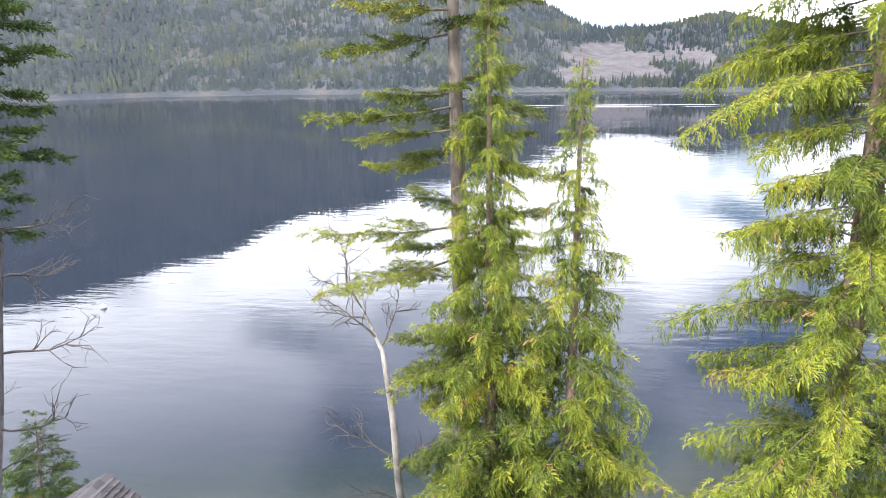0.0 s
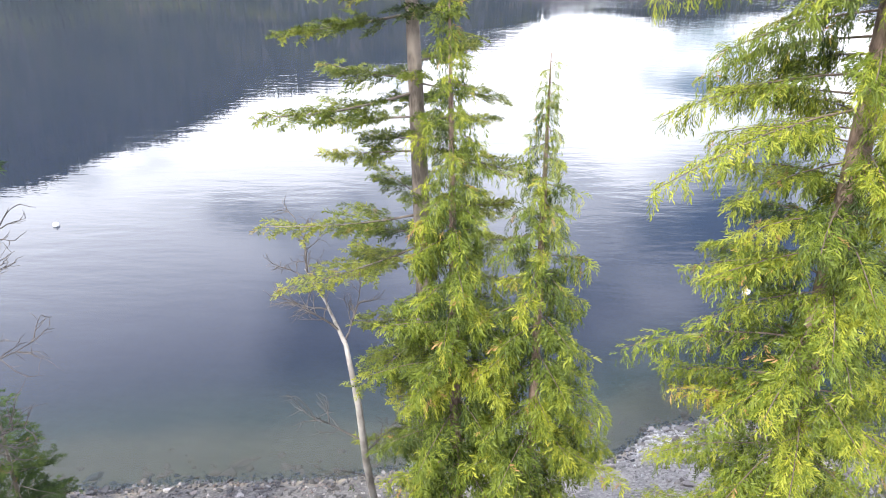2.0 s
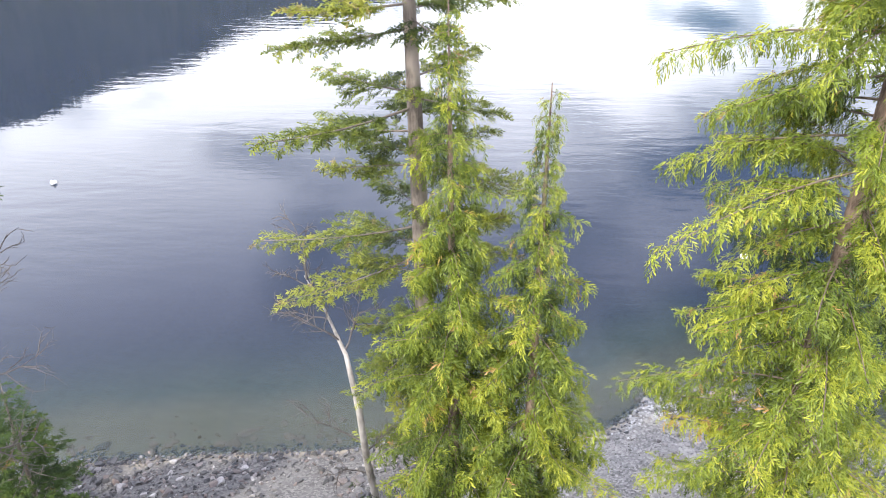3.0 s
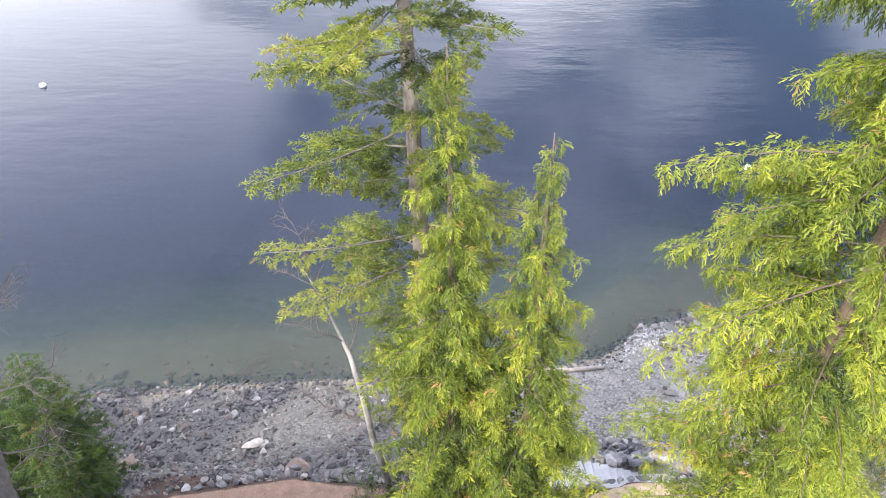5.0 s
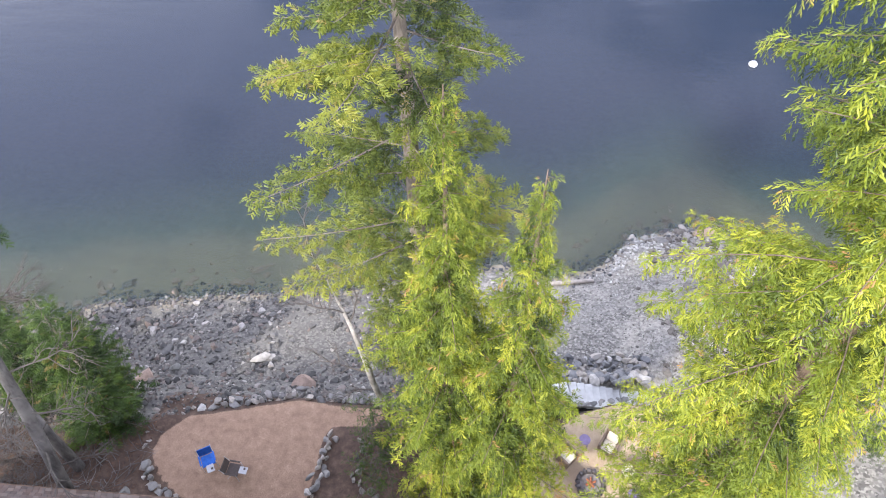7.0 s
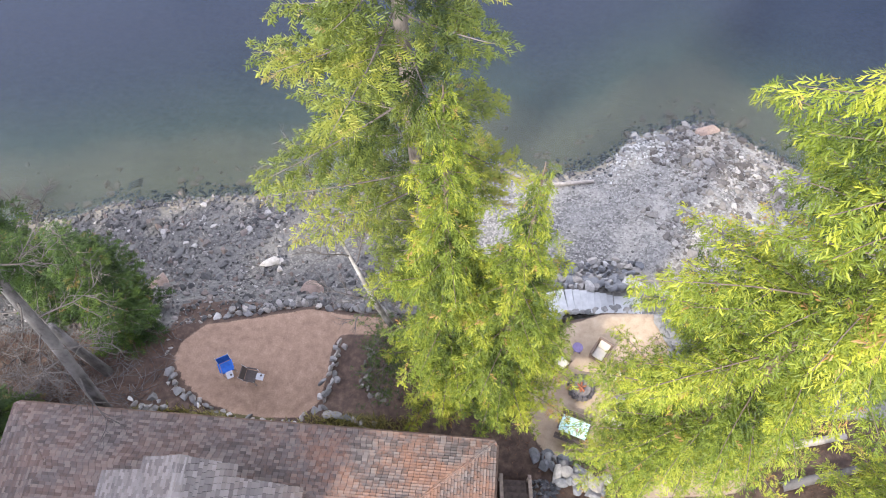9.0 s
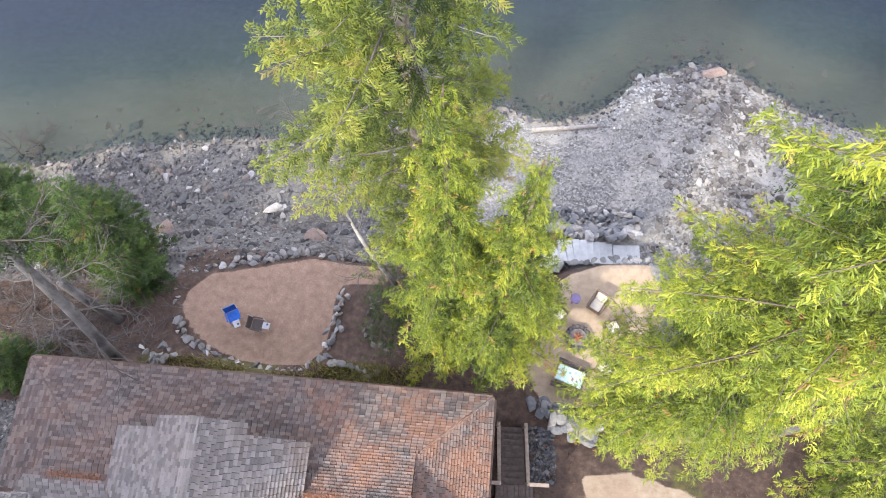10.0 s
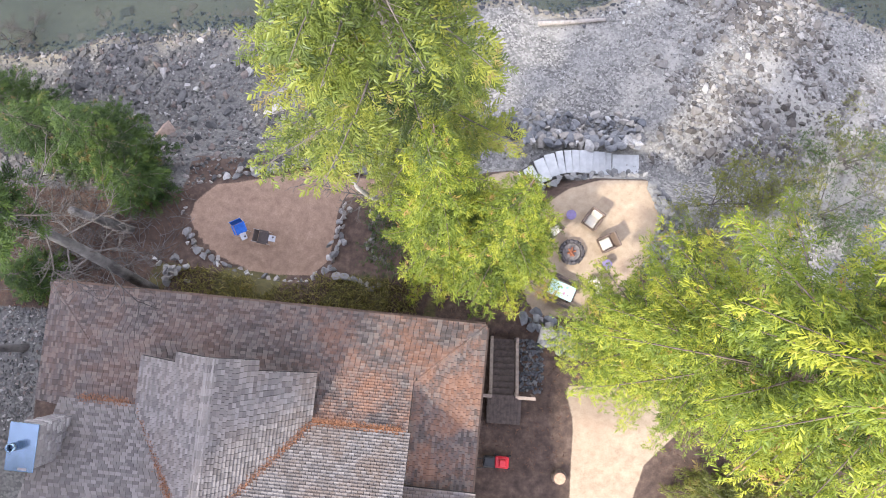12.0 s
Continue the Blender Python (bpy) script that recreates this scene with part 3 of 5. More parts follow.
def conifer(name, base, top, profile, seed, style, label, category, branches, per_branch, leaf, bark, trunk_r, low=0.15, gaps=0.0, west=1.0, east=1.0, north=1.0, south=1.0, spray_size=0.37, lift=0.0, bare=None):
    """A conifer: tapered trunk, drooping limbs, and a crown of separate sprays.
    profile: limb length at heights 0..1 of the crown."""
    r = np.random.default_rng(seed)
    base, top = np.array(base, float), np.array(top, float)
    tree = thing(name, pose(*base), label, category, "trees")
    H = top[2] - base[2]
    steps = 14
    bend = np.array([r.normal(0, 0.10), r.normal(0, 0.10)])
    line = []
    for k in range(steps + 1):
        t = k / steps
        p = (top - base) * t
        p[:2] += bend * math.sin(t * math.pi) * 1.2
        line.append((p, trunk_r * (1 - t) ** 0.85 + 0.012 + (0.35 * trunk_r * max(0, 0.06 - t) / 0.06)))
    V, F = tubes([line], 10)
    mesh_np("trunk", V, F, bark, tree, smooth=True)

    def axis(t):
        p = (top - base) * t
        p[:2] += bend * math.sin(t * math.pi) * 1.2
        return p

    limbs, SP, SD, SN, SS, ST = [], [], [], [], [], []
    hs = np.linspace(0, 1, len(profile))
    for b in range(branches):
        u = (b + r.uniform(0, 1)) / branches
        u = u ** 0.92
        t = low + (1 - low) * u
        if gaps and math.sin(u * 41.0) < gaps - 1 + r.uniform(-0.25, 0.25):
            continue
        a = b * 2.39996 + r.uniform(-0.4, 0.4)
        c, s = math.cos(a), math.sin(a)
        reach = (east if c > 0 else west) * c * c + (north if s > 0 else south) * s * s
        L = float(np.interp(u, hs, profile)) * reach * r.uniform(0.62, 1.18)
        if bare and bare[0] < base[2] + H * t < bare[1] and s < 0.1 and abs(c) < 0.75:
            L *= 0.3
        if L < 0.15:
            continue
        o = axis(t)
        out = np.array([c, s, 0.0])
        if style == "cedar":
            drop, up = r.uniform(0.30, 0.55), r.uniform(0.10, 0.34)
        else:
            drop, up = r.uniform(0.02, 0.28) - lift * u, r.uniform(0.0, 0.16)
        wob = r.normal(0, 0.06, 2)
        shade = r.normal(0, 0.12)

        def at(x):
            p = o + out * (L * x) + np.array([0, 0, L * (-drop * x + up * x * x + (0.12 * math.sin(x * 3.0) if style == "cedar" else 0))])
            p[0] += wob[0] * L * x * x
            p[1] += wob[1] * L * x * x
            return p

        rad = 0.006 + 0.0045 * L if style == "cedar" else 0.008 + 0.007 * L
        limbs.append([(at(x), rad * (1 - 0.85 * x) + 0.004) for x in (0, 0.25, 0.5, 0.75, 1.0)])
        side = np.array([-s, c, 0.0])
        subs = max(4, int(per_branch * (0.35 + 0.65 * L / max(profile))))
        for k in range(subs):
            x = 0.16 + 0.84 * (k + r.uniform(0, 1)) / subs
            p0 = at(min(x, 1.0))
            sgn = 1 if k % 2 else -1
            sl = (0.12 + 0.25 * L * (1.08 - x) * r.uniform(0.5, 1.15)) if style == "cedar" else (0.18 + 0.36 * L * (1.05 - x) * r.uniform(0.5, 1.15))
            dirn = out * r.uniform(0.45, 0.9) + side * sgn * r.uniform(0.5, 1.0)
            dirn[2] = r.normal(-0.18 if style == "cedar" else -0.02, 0.12)
            dirn /= np.linalg.norm(dirn)
            if sl > 0.5 and r.random() < 0.5:
                limbs.append([(p0, 0.007), (p0 + dirn * sl * 0.5, 0.005), (p0 + dirn * sl, 0.003)])
            m = max(2, int(sl / (0.058 if style == "cedar" else 0.085)))
            for q in range(m):
                f = (q + r.uniform(0.1, 0.9)) / m
                pp = p0 + dirn * sl * f + r.normal(0, 0.03, 3)
                sg = 1 if q % 2 else -1
                lat = np.cross(dirn, (0, 0, 1.0)) * sg
                # Tone rises towards branch tips, putting the crown's inner shade into leaf colour.
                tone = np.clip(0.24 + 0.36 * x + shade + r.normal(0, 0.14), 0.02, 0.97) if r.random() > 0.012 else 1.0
                size = spray_size * r.uniform(0.6, 1.25) * min(1.0, 0.5 + L / 2.6)
                if style == "cedar":
                    dd = dirn * r.uniform(0.15, 0.75) + lat * r.uniform(0.1, 0.8) + np.array([0, 0, -r.uniform(0.0, 0.85)])
                    nn = out * 0.3 + np.array([0, 0, 0.9]) + r.normal(0, 0.35, 3)
                    drip = r.random()
                    for more in range(0 if drip < 0.55 else 1 if drip < 0.85 else 2):
                        SP.append(pp + np.array([r.normal(0, 0.03), r.normal(0, 0.03), -0.6 * spray_size * (more + 1)]))
                        SD.append(dirn * 0.12 + r.normal(0, 0.16, 3) + np.array([0, 0, -1.0]))
                        SN.append(out + r.normal(0, 0.5, 3))
                        SS.append(size)
                        # Hung sprays step darker: shade of the sprays above put into colour.
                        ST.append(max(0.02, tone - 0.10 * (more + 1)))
                else:
                    dd = dirn * r.uniform(0.5, 1.0) + lat * r.uniform(0.1, 0.8) + np.array([0, 0, r.uniform(-0.45, 0.2)])
                    nn = np.array([0, 0, 1.0]) + r.normal(0, 0.3, 3)
                SP.append(pp)
                SD.append(dd)
                SN.append(nn)
                SS.append(size)
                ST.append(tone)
    V, F = tubes(limbs, 4)
    tagged(mesh_np("limb", V, F, LIMB if style == "cedar" else bark, tree, smooth=True), kind="stuff")
    tmpl, tf = (SPRAY, SPRAY_F) if style == "cedar" else (TUFT, TUFT_F)
    SP, SD, SN, SS, ST = (np.array(a) for a in (SP, SD, SN, SS, ST))
    V, F = scatter(tmpl, tf, SP, SD, SN, SS)
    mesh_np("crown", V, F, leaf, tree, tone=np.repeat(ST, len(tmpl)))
    return tree


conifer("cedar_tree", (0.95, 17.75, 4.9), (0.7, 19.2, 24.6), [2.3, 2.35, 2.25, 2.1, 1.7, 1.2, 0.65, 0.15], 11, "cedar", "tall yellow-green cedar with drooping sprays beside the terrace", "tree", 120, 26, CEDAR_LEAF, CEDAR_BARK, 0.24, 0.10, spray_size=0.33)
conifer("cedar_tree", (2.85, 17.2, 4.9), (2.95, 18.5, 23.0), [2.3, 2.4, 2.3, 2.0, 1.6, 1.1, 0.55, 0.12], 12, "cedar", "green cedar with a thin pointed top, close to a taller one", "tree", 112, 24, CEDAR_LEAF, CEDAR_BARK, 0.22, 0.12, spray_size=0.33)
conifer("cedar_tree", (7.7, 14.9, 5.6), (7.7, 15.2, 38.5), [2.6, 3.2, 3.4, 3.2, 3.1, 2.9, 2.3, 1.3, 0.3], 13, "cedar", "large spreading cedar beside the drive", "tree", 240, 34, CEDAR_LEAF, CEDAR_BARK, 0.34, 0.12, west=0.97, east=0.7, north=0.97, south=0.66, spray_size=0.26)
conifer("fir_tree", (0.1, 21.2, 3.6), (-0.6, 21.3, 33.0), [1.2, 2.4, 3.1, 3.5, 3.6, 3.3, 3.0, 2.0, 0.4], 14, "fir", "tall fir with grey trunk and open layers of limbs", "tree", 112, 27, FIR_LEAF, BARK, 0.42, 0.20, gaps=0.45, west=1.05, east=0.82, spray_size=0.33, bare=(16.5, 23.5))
# ---------------------------------------------------------------- the house
def shingle_material(name, a, b, c, rust):
    m = Nodes(name)
    isl = m.add("NewGeometry").outputs["Random Per Island"]
    ob = m.add("ObjectInfo").outputs["Random"]
    col = m.ramp(m.math("FRACT", m.math("ADD", isl, ob)), [(0.0, a), (0.5, b), (1.0, c)])
    f = m.noise(0.7, 7, 0.75)
    g = m.noise(9.0, 4, 0.6)
    # Rust stain rises eastwards; this also puts the sunlit side's warmth into colour.
    east = m.span(m.add("SeparateXYZ", Vector=m.coords()).outputs["X"], -6.5, -2.0, 0.2, 0.62)
    col = m.mix(m.math("MULTIPLY", m.span(m.math("ADD", f, m.math("MULTIPLY", g, 0.25)), 0.5, 0.78), east), col, rust)
    return m.done(col, 0.95, m.bump(m.noise(60, 3), 0.4, 0.01), spec=0.2)


SHINGLE = shingle_material("weathered_shingle", (0.082, 0.069, 0.063), (0.13, 0.109, 0.098), (0.19, 0.16, 0.14), (0.31, 0.15, 0.085))
# Grey shingle, lightened to carry the dormer's sunlit brightness in its colour.
SHINGLE_GREY_LIT = shingle_material("lit_grey_shingle", (0.13, 0.116, 0.107), (0.19, 0.17, 0.157), (0.255, 0.23, 0.21), (0.19, 0.135, 0.10))
# Roof underlay; the same dark colour also stands for shade under the steps.
UNDERLAY_SHADE = plain("underlay_and_step_shade", (0.055, 0.05, 0.048), 0.95, 0.3, 4)
TIMBER = plain("stained_timber", (0.13, 0.085, 0.06), 0.8, 0.35, 5)
HOUSE = pose(2.65, 14.87, 0, 0, 0, -2.0)
house = thing("house", HOUSE, "timber lake house with a brown shingled roof and cross gable", "house")


def roof_plane(name, poly, material, parent, thick=0.16, individual=False, rowh=0.118, tabw=0.21):
    """A roof plane with courses of separate shingles; rows run level, from the lowest edge up."""
    P = np.array(poly, float)
    o = P[0]
    nrm = np.zeros(3)
    for k in range(1, len(P) - 1):
        nrm += np.cross(P[k] - o, P[k + 1] - o)
    nrm /= np.linalg.norm(nrm)
    if nrm[2] < 0:
        nrm = -nrm
    along = np.cross((0, 0, 1.0), nrm)
    along /= np.linalg.norm(along)
    up = np.cross(nrm, along)
    slab = part(name, prism_bm(poly, thick), UNDERLAY_SHADE, parent)
    a, b = (P - o) @ along, (P - o) @ up
    poly2 = list(zip(a, b))
    r = np.random.default_rng(len(name) + int(abs(o[0]) * 10))
    pts, sizes = [], []
    n = len(poly2)
    y, row = b.min(), 0
    while y < b.max() - 0.03:
        yc = y + rowh * 0.5
        cuts = []
        for k in range(n):
            (xa, ya), (xb, yb) = poly2[k], poly2[(k + 1) % n]
            if (ya > yc) != (yb > yc):
                cuts.append(xa + (yc - ya) / (yb - ya) * (xb - xa))
        cuts.sort()
        for x0, x1 in zip(cuts[::2], cuts[1::2]):
            x = x0
            while x < x1 - 0.02:
                w = tabw * r.uniform(0.95, 1.05) * (0.5 if x == x0 and row % 2 else 1.0)
                w = min(w, x1 - x)
                pts.append((x + w / 2, yc))
                sizes.append(max(w - 0.012, 0.02))
                x += w
        y += rowh
        row += 1
    pts, sizes = np.array(pts), np.array(sizes)
    rot = Matrix((along, up, nrm)).transposed().to_4x4()
    # one tab: a thin wedge, thick at its lower edge
    T = np.array([(-0.5, -0.5, 0.0), (0.5, -0.5, 0.0), (0.5, 0.56, 0.004), (-0.5, 0.56, 0.004), (-0.5, -0.46, 0.07), (0.5, -0.46, 0.07), (0.5, 0.56, 0.006), (-0.5, 0.56, 0.006)])
    TF = np.array([(4, 5, 6, 7), (0, 1, 5, 4), (1, 2, 6, 5), (3, 0, 4, 7)])
    limit = 280 if individual else 0
    if individual:
        me = bpy.data.meshes.new("shingle")
        me.from_pydata((T * (tabw, rowh, 1)).tolist(), [], TF.tolist())
        me.materials.append(material)
        order = np.argsort(pts[:, 1])
        for k in order[:limit]:
            c = o + along * pts[k][0] + up * pts[k][1] + nrm * (0.002 + r.uniform(0, 0.004))
            ob = new("shingle", me)
            ob.parent = slab
            ob.matrix_basis = Matrix.Translation(c) @ rot @ Matrix.Diagonal((sizes[k] / tabw, 1, 1, 1))
        rest = order[limit:]
    else:
        rest = np.arange(len(pts))
    if len(rest):
        Q = pts[rest]
        W = sizes[rest]
        loc = T[None] * np.stack([W, np.full(len(W), rowh), np.ones(len(W))], 1)[:, None, :]
        Vw = o + (loc[..., 0:1] + Q[:, None, 0:1]) * along + (loc[..., 1:2] + Q[:, None, 1:2]) * up + (loc[..., 2:3] + 0.002 + r.uniform(0, 0.003, (len(Q), 1, 1))) * nrm
        F = TF[None] + (np.arange(len(Q)) * 8)[:, None, None]
        tagged(mesh_np("shingles", Vw.reshape(-1, 3), F.reshape(-1, 4), material, slab), kind="stuff")
    return slab


def front(u, v):
    return (u, v, 10.4 + 0.48 * -v)


def steep(u, v):
    return (u, v, 12.39 + 0.58 * (-4.15 - v))


roof_plane("roof", [front(-17.5, 0), front(0, 0), front(-2.6, -2.35), front(-2.6, -4.15), front(-15.2, -4.15), front(-15.2, -2.1)], SHINGLE, house)
E_Z, W_Z = 1.128 / 2.6, 1.008 / 2.3
roof_plane("skirt_roof", [(0, 0, 10.4), (0, -13, 10.4), (-2.6, -13, 10.4 + 1.128), (-2.6, -2.35, 10.4 + 1.128)], SHINGLE, house)
roof_plane("skirt_roof", [(-17.5, 0, 10.4), (-15.2, -2.1, 11.408), (-15.2, -4.7, 11.408), (-17.5, -4.7, 10.4)], SHINGLE, house)
roof_plane("upper_roof", [steep(-15.5, -4.15), steep(-2.5, -4.15), steep(-2.5, -10.0), steep(-15.5, -10.0)], SHINGLE_GREY_LIT, house)
zr = 12.39 + 0.58 * 5.85
part("rear_roof", prism_bm([(-15.5, -10.0, zr), (-2.5, -10.0, zr), (-2.5, -16.5, 10.4), (-15.5, -16.5, 10.4)], 0.16), SHINGLE, house)
RIDGE, DS = (-9.42, 14.6), 0.67


def dorm(u, v):
    return (u, v, RIDGE[1] - DS * abs(u - RIDGE[0]))


roof_plane("dormer_roof", [dorm(-6.15, -2.3), dorm(-6.15, -4.2), dorm(-9.42, -7.95), dorm(-9.42, -1.93), dorm(-8.0, -1.93), dorm(-8.0, -2.3)][::-1], SHINGLE_GREY_LIT, house, 0.12, True, 0.13, 0.2)
roof_plane("dormer_roof", [dorm(-12.62, -2.3), dorm(-12.62, -4.2), dorm(-9.42, -7.95), dorm(-9.42, -1.93), dorm(-10.85, -1.93), dorm(-10.85, -2.3)], SHINGLE_GREY_LIT, house, 0.12, False, 0.13, 0.2)
roof_plane("porch_roof", [(-2.9, -6.2, 11.72), (0.1, -6.2, 11.72), (0.1, -13, 13.4), (-2.9, -13, 13.4)], SHINGLE_GREY_LIT, house)


def ridge_caps(name, p, q, material, width=0.3, step=0.24):
    """Folded cap shingles along a ridge or hip."""
    p, q = Vector(p), Vector(q)
    d = (q - p).normalized()
    side = d.cross(Vector((0, 0, 1))).normalized()
    nrm = side.cross(d).normalized()
    n = int((q - p).length / step)
    me = bpy.data.meshes.new("cap")
    w, h, l = width / 2, width * 0.26, step * 0.62
    me.from_pydata([(-l, -w, -h), (-l, 0, 0.03), (-l, w, -h), (l, -w, -h - 0.02), (l, 0, 0.005), (l, w, -h - 0.02), (-l, -w, -h - 0.05), (-l, w, -h - 0.05)], [], [(0, 3, 4, 1), (1, 4, 5, 2), (0, 1, 2, 7, 6)])
    me.materials.append(material)
    m3 = Matrix((d, side, nrm)).transposed().to_4x4()
    for k in range(n):
        ob = new(name, me)
        ob.parent = house
        ob.matrix_basis = Matrix.Translation(p + d * (k + 0.5) * step + nrm * 0.035) @ m3


ridge_caps("ridge_cap", dorm(-9.42, -1.95), dorm(-9.42, -7.9), SHINGLE_GREY_LIT, 0.42, 0.26)
ridge_caps("hip_cap", front(-0.05, -0.05), front(-2.6, -2.35), SHINGLE, 0.34, 0.26)
ridge_caps("hip_cap", front(-17.45, -0.05), front(-15.2, -2.1), SHINGLE, 0.34, 0.26)

bm = bmesh.new()
box_bm(15.6, 11.4, 5.9, Matrix.Translation((-8.75, -7.3, 4.7)), bm)
part("wall", bm, TIMBER, house, "dark stained timber wall")
for u in (-2.65, -15.15):
    part("gable_wall", prism_bm([(u - 0.06, -4.2, 12.2), (u + 0.06, -4.2, 12.2), (u + 0.06, -10.0, 15.55), (u - 0.06, -10.0, 15.55)], 5.0), TIMBER, house)
    part("gable_wall", prism_bm([(u - 0.05, -2.5, 11.35), (u + 0.05, -2.5, 11.35), (u + 0.05, -4.2, 12.2), (u - 0.05, -4.2, 12.2)], 1.2), TIMBER, house)
bm = bmesh.new()
tri = [bm.verts.new(p) for p in ((-12.3, -2.75, 11.4), (-6.8, -2.75, 11.4), (-6.8, -2.75, 12.6), (-9.56, -2.75, 14.4), (-12.3, -2.75, 12.6))]
f = bm.faces.new(tri)
e = bmesh.ops.extrude_face_region(bm, geom=[f])
bmesh.ops.translate(bm, verts=[v for v in e["geom"] if isinstance(v, bmesh.types.BMVert)], vec=(0, -0.12, 0))
part("dormer_wall", bm, TIMBER, house)
for u in (-12.3, -6.8):
    part("dormer_wall", box_bm(0.1, 1.6, 1.5, Matrix.Translation((u, -3.6, 11.0))), TIMBER, house)
part("gutter", box_bm(17.4, 0.1, 0.1, Matrix.Translation((-8.75, 0.06, 10.22))), TIMBER, house)
part("gutter", box_bm(0.1, 12.6, 0.1, Matrix.Translation((0.06, -6.4, 10.22))), TIMBER, house)
for u in (-16.8, -13, -9, -5, -0.7):
    part("porch_post", box_bm(0.18, 0.18, 5.9, Matrix.Translation((u, -0.4, 4.6))), TIMBER, house)
# drifts of rust-brown needles lie in the valleys
NEEDLES = plain("fallen_needles", (0.25, 0.115, 0.06), 0.95, 0.45, 9)


def needle_drift(p, q, width, seed, count=2200):
    r = np.random.default_rng(seed)
    p, q = np.array(p), np.array(q)
    t = r.random(count)
    along = (q - p) / np.linalg.norm(q - p)
    P = p + (q - p) * t[:, None] + r.normal(0, width / 2.2, (count, 3)) * (1, 1, 0)
    P[:, 2] = (p + (q - p) * t[:, None])[:, 2] + np.abs(r.normal(0, 0.03, count)) + 0.05 + np.abs((P - (p + (q - p) * t[:, None]))[:, 1]) * 0.3
    D = r.normal(0, 1, (count, 3)) * (1, 1, 0.25) + along * 0.8
    V, F = scatter(LEAF * (1, 0.6, 1), LEAF_F, P, D, np.tile((0, 0, 1.0), (count, 1)) + r.normal(0, 0.3, (count, 3)), r.uniform(0.035, 0.085, count))
    ob = mesh_np("needle_drift", V, F, NEEDLES, house, "rust-brown needles gathered in a roof valley")
    ob["kind"] = "stuff"


needle_drift(steep(-6.2, -4.2), steep(-9.2, -7.6), 0.2, 1, 3600)
needle_drift(steep(-12.6, -4.0), steep(-9.8, -7.6), 0.18, 2, 3600)
needle_drift(steep(-6.3, -4.1), steep(-2.8, -4.1), 0.2, 3)
needle_drift(steep(-14.8, -4.1), steep(-12.9, -4.1), 0.24, 4, 800)

# chimney
CHIMNEY_STONE = stone_material("chimney_stone", [(0.0, (0.20, 0.18, 0.18)), (0.5, (0.32, 0.29, 0.28)), (1.0, (0.44, 0.41, 0.39))])
# Grey metal darkened and tinted blue: the sky's reflection put into the base.
CAP_METAL = plain("galvanised_metal", (0.20, 0.26, 0.33), 0.25, 0.1, 3, 1.0, 0.03)
chimney = thing("chimney", HOUSE @ pose(-15.12, -5.42, 6.0), "stone chimney with a galvanised cap and a round flue", "chimney")
part("stack", box_bm(0.74, 1.45, 9.0), CHIMNEY_STONE, chimney, bevel=0.04)
rs = random.Random(5)
for k in range(150):
    face = rs.choice("ENWS")
    z = rs.uniform(5.4, 8.95)
    w, h = rs.uniform(0.16, 0.34), rs.uniform(0.10, 0.2)
    if face in "EW":
        mm = Matrix.Translation((0.39 * (1 if face == "E" else -1), rs.uniform(-0.6, 0.6), z))
        bmk = box_bm(rs.uniform(0.05, 0.11), w, h, mm)
    else:
        mm = Matrix.Translation((rs.uniform(-0.3, 0.3), 0.7 * (1 if face == "N" else -1), z))
        bmk = box_bm(w, rs.uniform(0.05, 0.11), h, mm)
    part("stone", bmk, CHIMNEY_STONE, chimney, bevel=0.015)
part("cap", box_bm(0.98, 1.6, 0.07, Matrix.Translation((0, 0, 9.0))), CAP_METAL, chimney, "galvanised sheet metal cap", bevel=0.015)
bm = bmesh.new()
bmesh.ops.create_cone(bm, segments=20, radius1=0.14, radius2=0.14, depth=0.5, cap_ends=False, matrix=Matrix.Translation((-0.12, 0.05, 9.3)))
bmesh.ops.solidify(bm, geom=bm.faces[:], thickness=0.02)
part("flue", bm, CAP_METAL, chimney, "round metal flue", smooth=True)
# ---------------------------------------------------------------- stones
def rock_mesh(seed, detail=2, flat=0.6, rough=0.24):
    r = np.random.default_rng(seed)
    bm = bmesh.new()
    bmesh.ops.create_icosphere(bm, subdivisions=detail, radius=0.5)
    axes = [Vector(r.normal(0, 1, 3)).normalized() for _ in range(9)]
    cut = [r.uniform(0.16, 0.37) for _ in axes]
    for v in bm.verts:
        for ax, c in zip(axes, cut):
            over = v.co.dot(ax) - c
            if over > 0:
                v.co -= ax * over
        v.co *= 1 + r.uniform(-rough, rough) * 0.35
        v.co.z *= flat
    return bm


def rock_data(seed, material, detail=2, flat=0.6):
    bm = rock_mesh(seed, detail, flat)
    me = bpy.data.meshes.new("stone")
    bm.to_mesh(me)
    bm.free()
    me.materials.append(material)
    return me


def rock_arrays(seed, flat):
    bm = rock_mesh(seed, 1, flat, 0.5)
    bm.verts.index_update()
    V = np.array([v.co[:] for v in bm.verts])
    F = np.array([[v.index for v in f.verts] for f in bm.faces])
    bm.free()
    return V, F


SMALL_ROCKS = [rock_arrays(100 + k, f) for k, f in enumerate((0.45, 0.6, 0.5, 0.75, 0.4))]


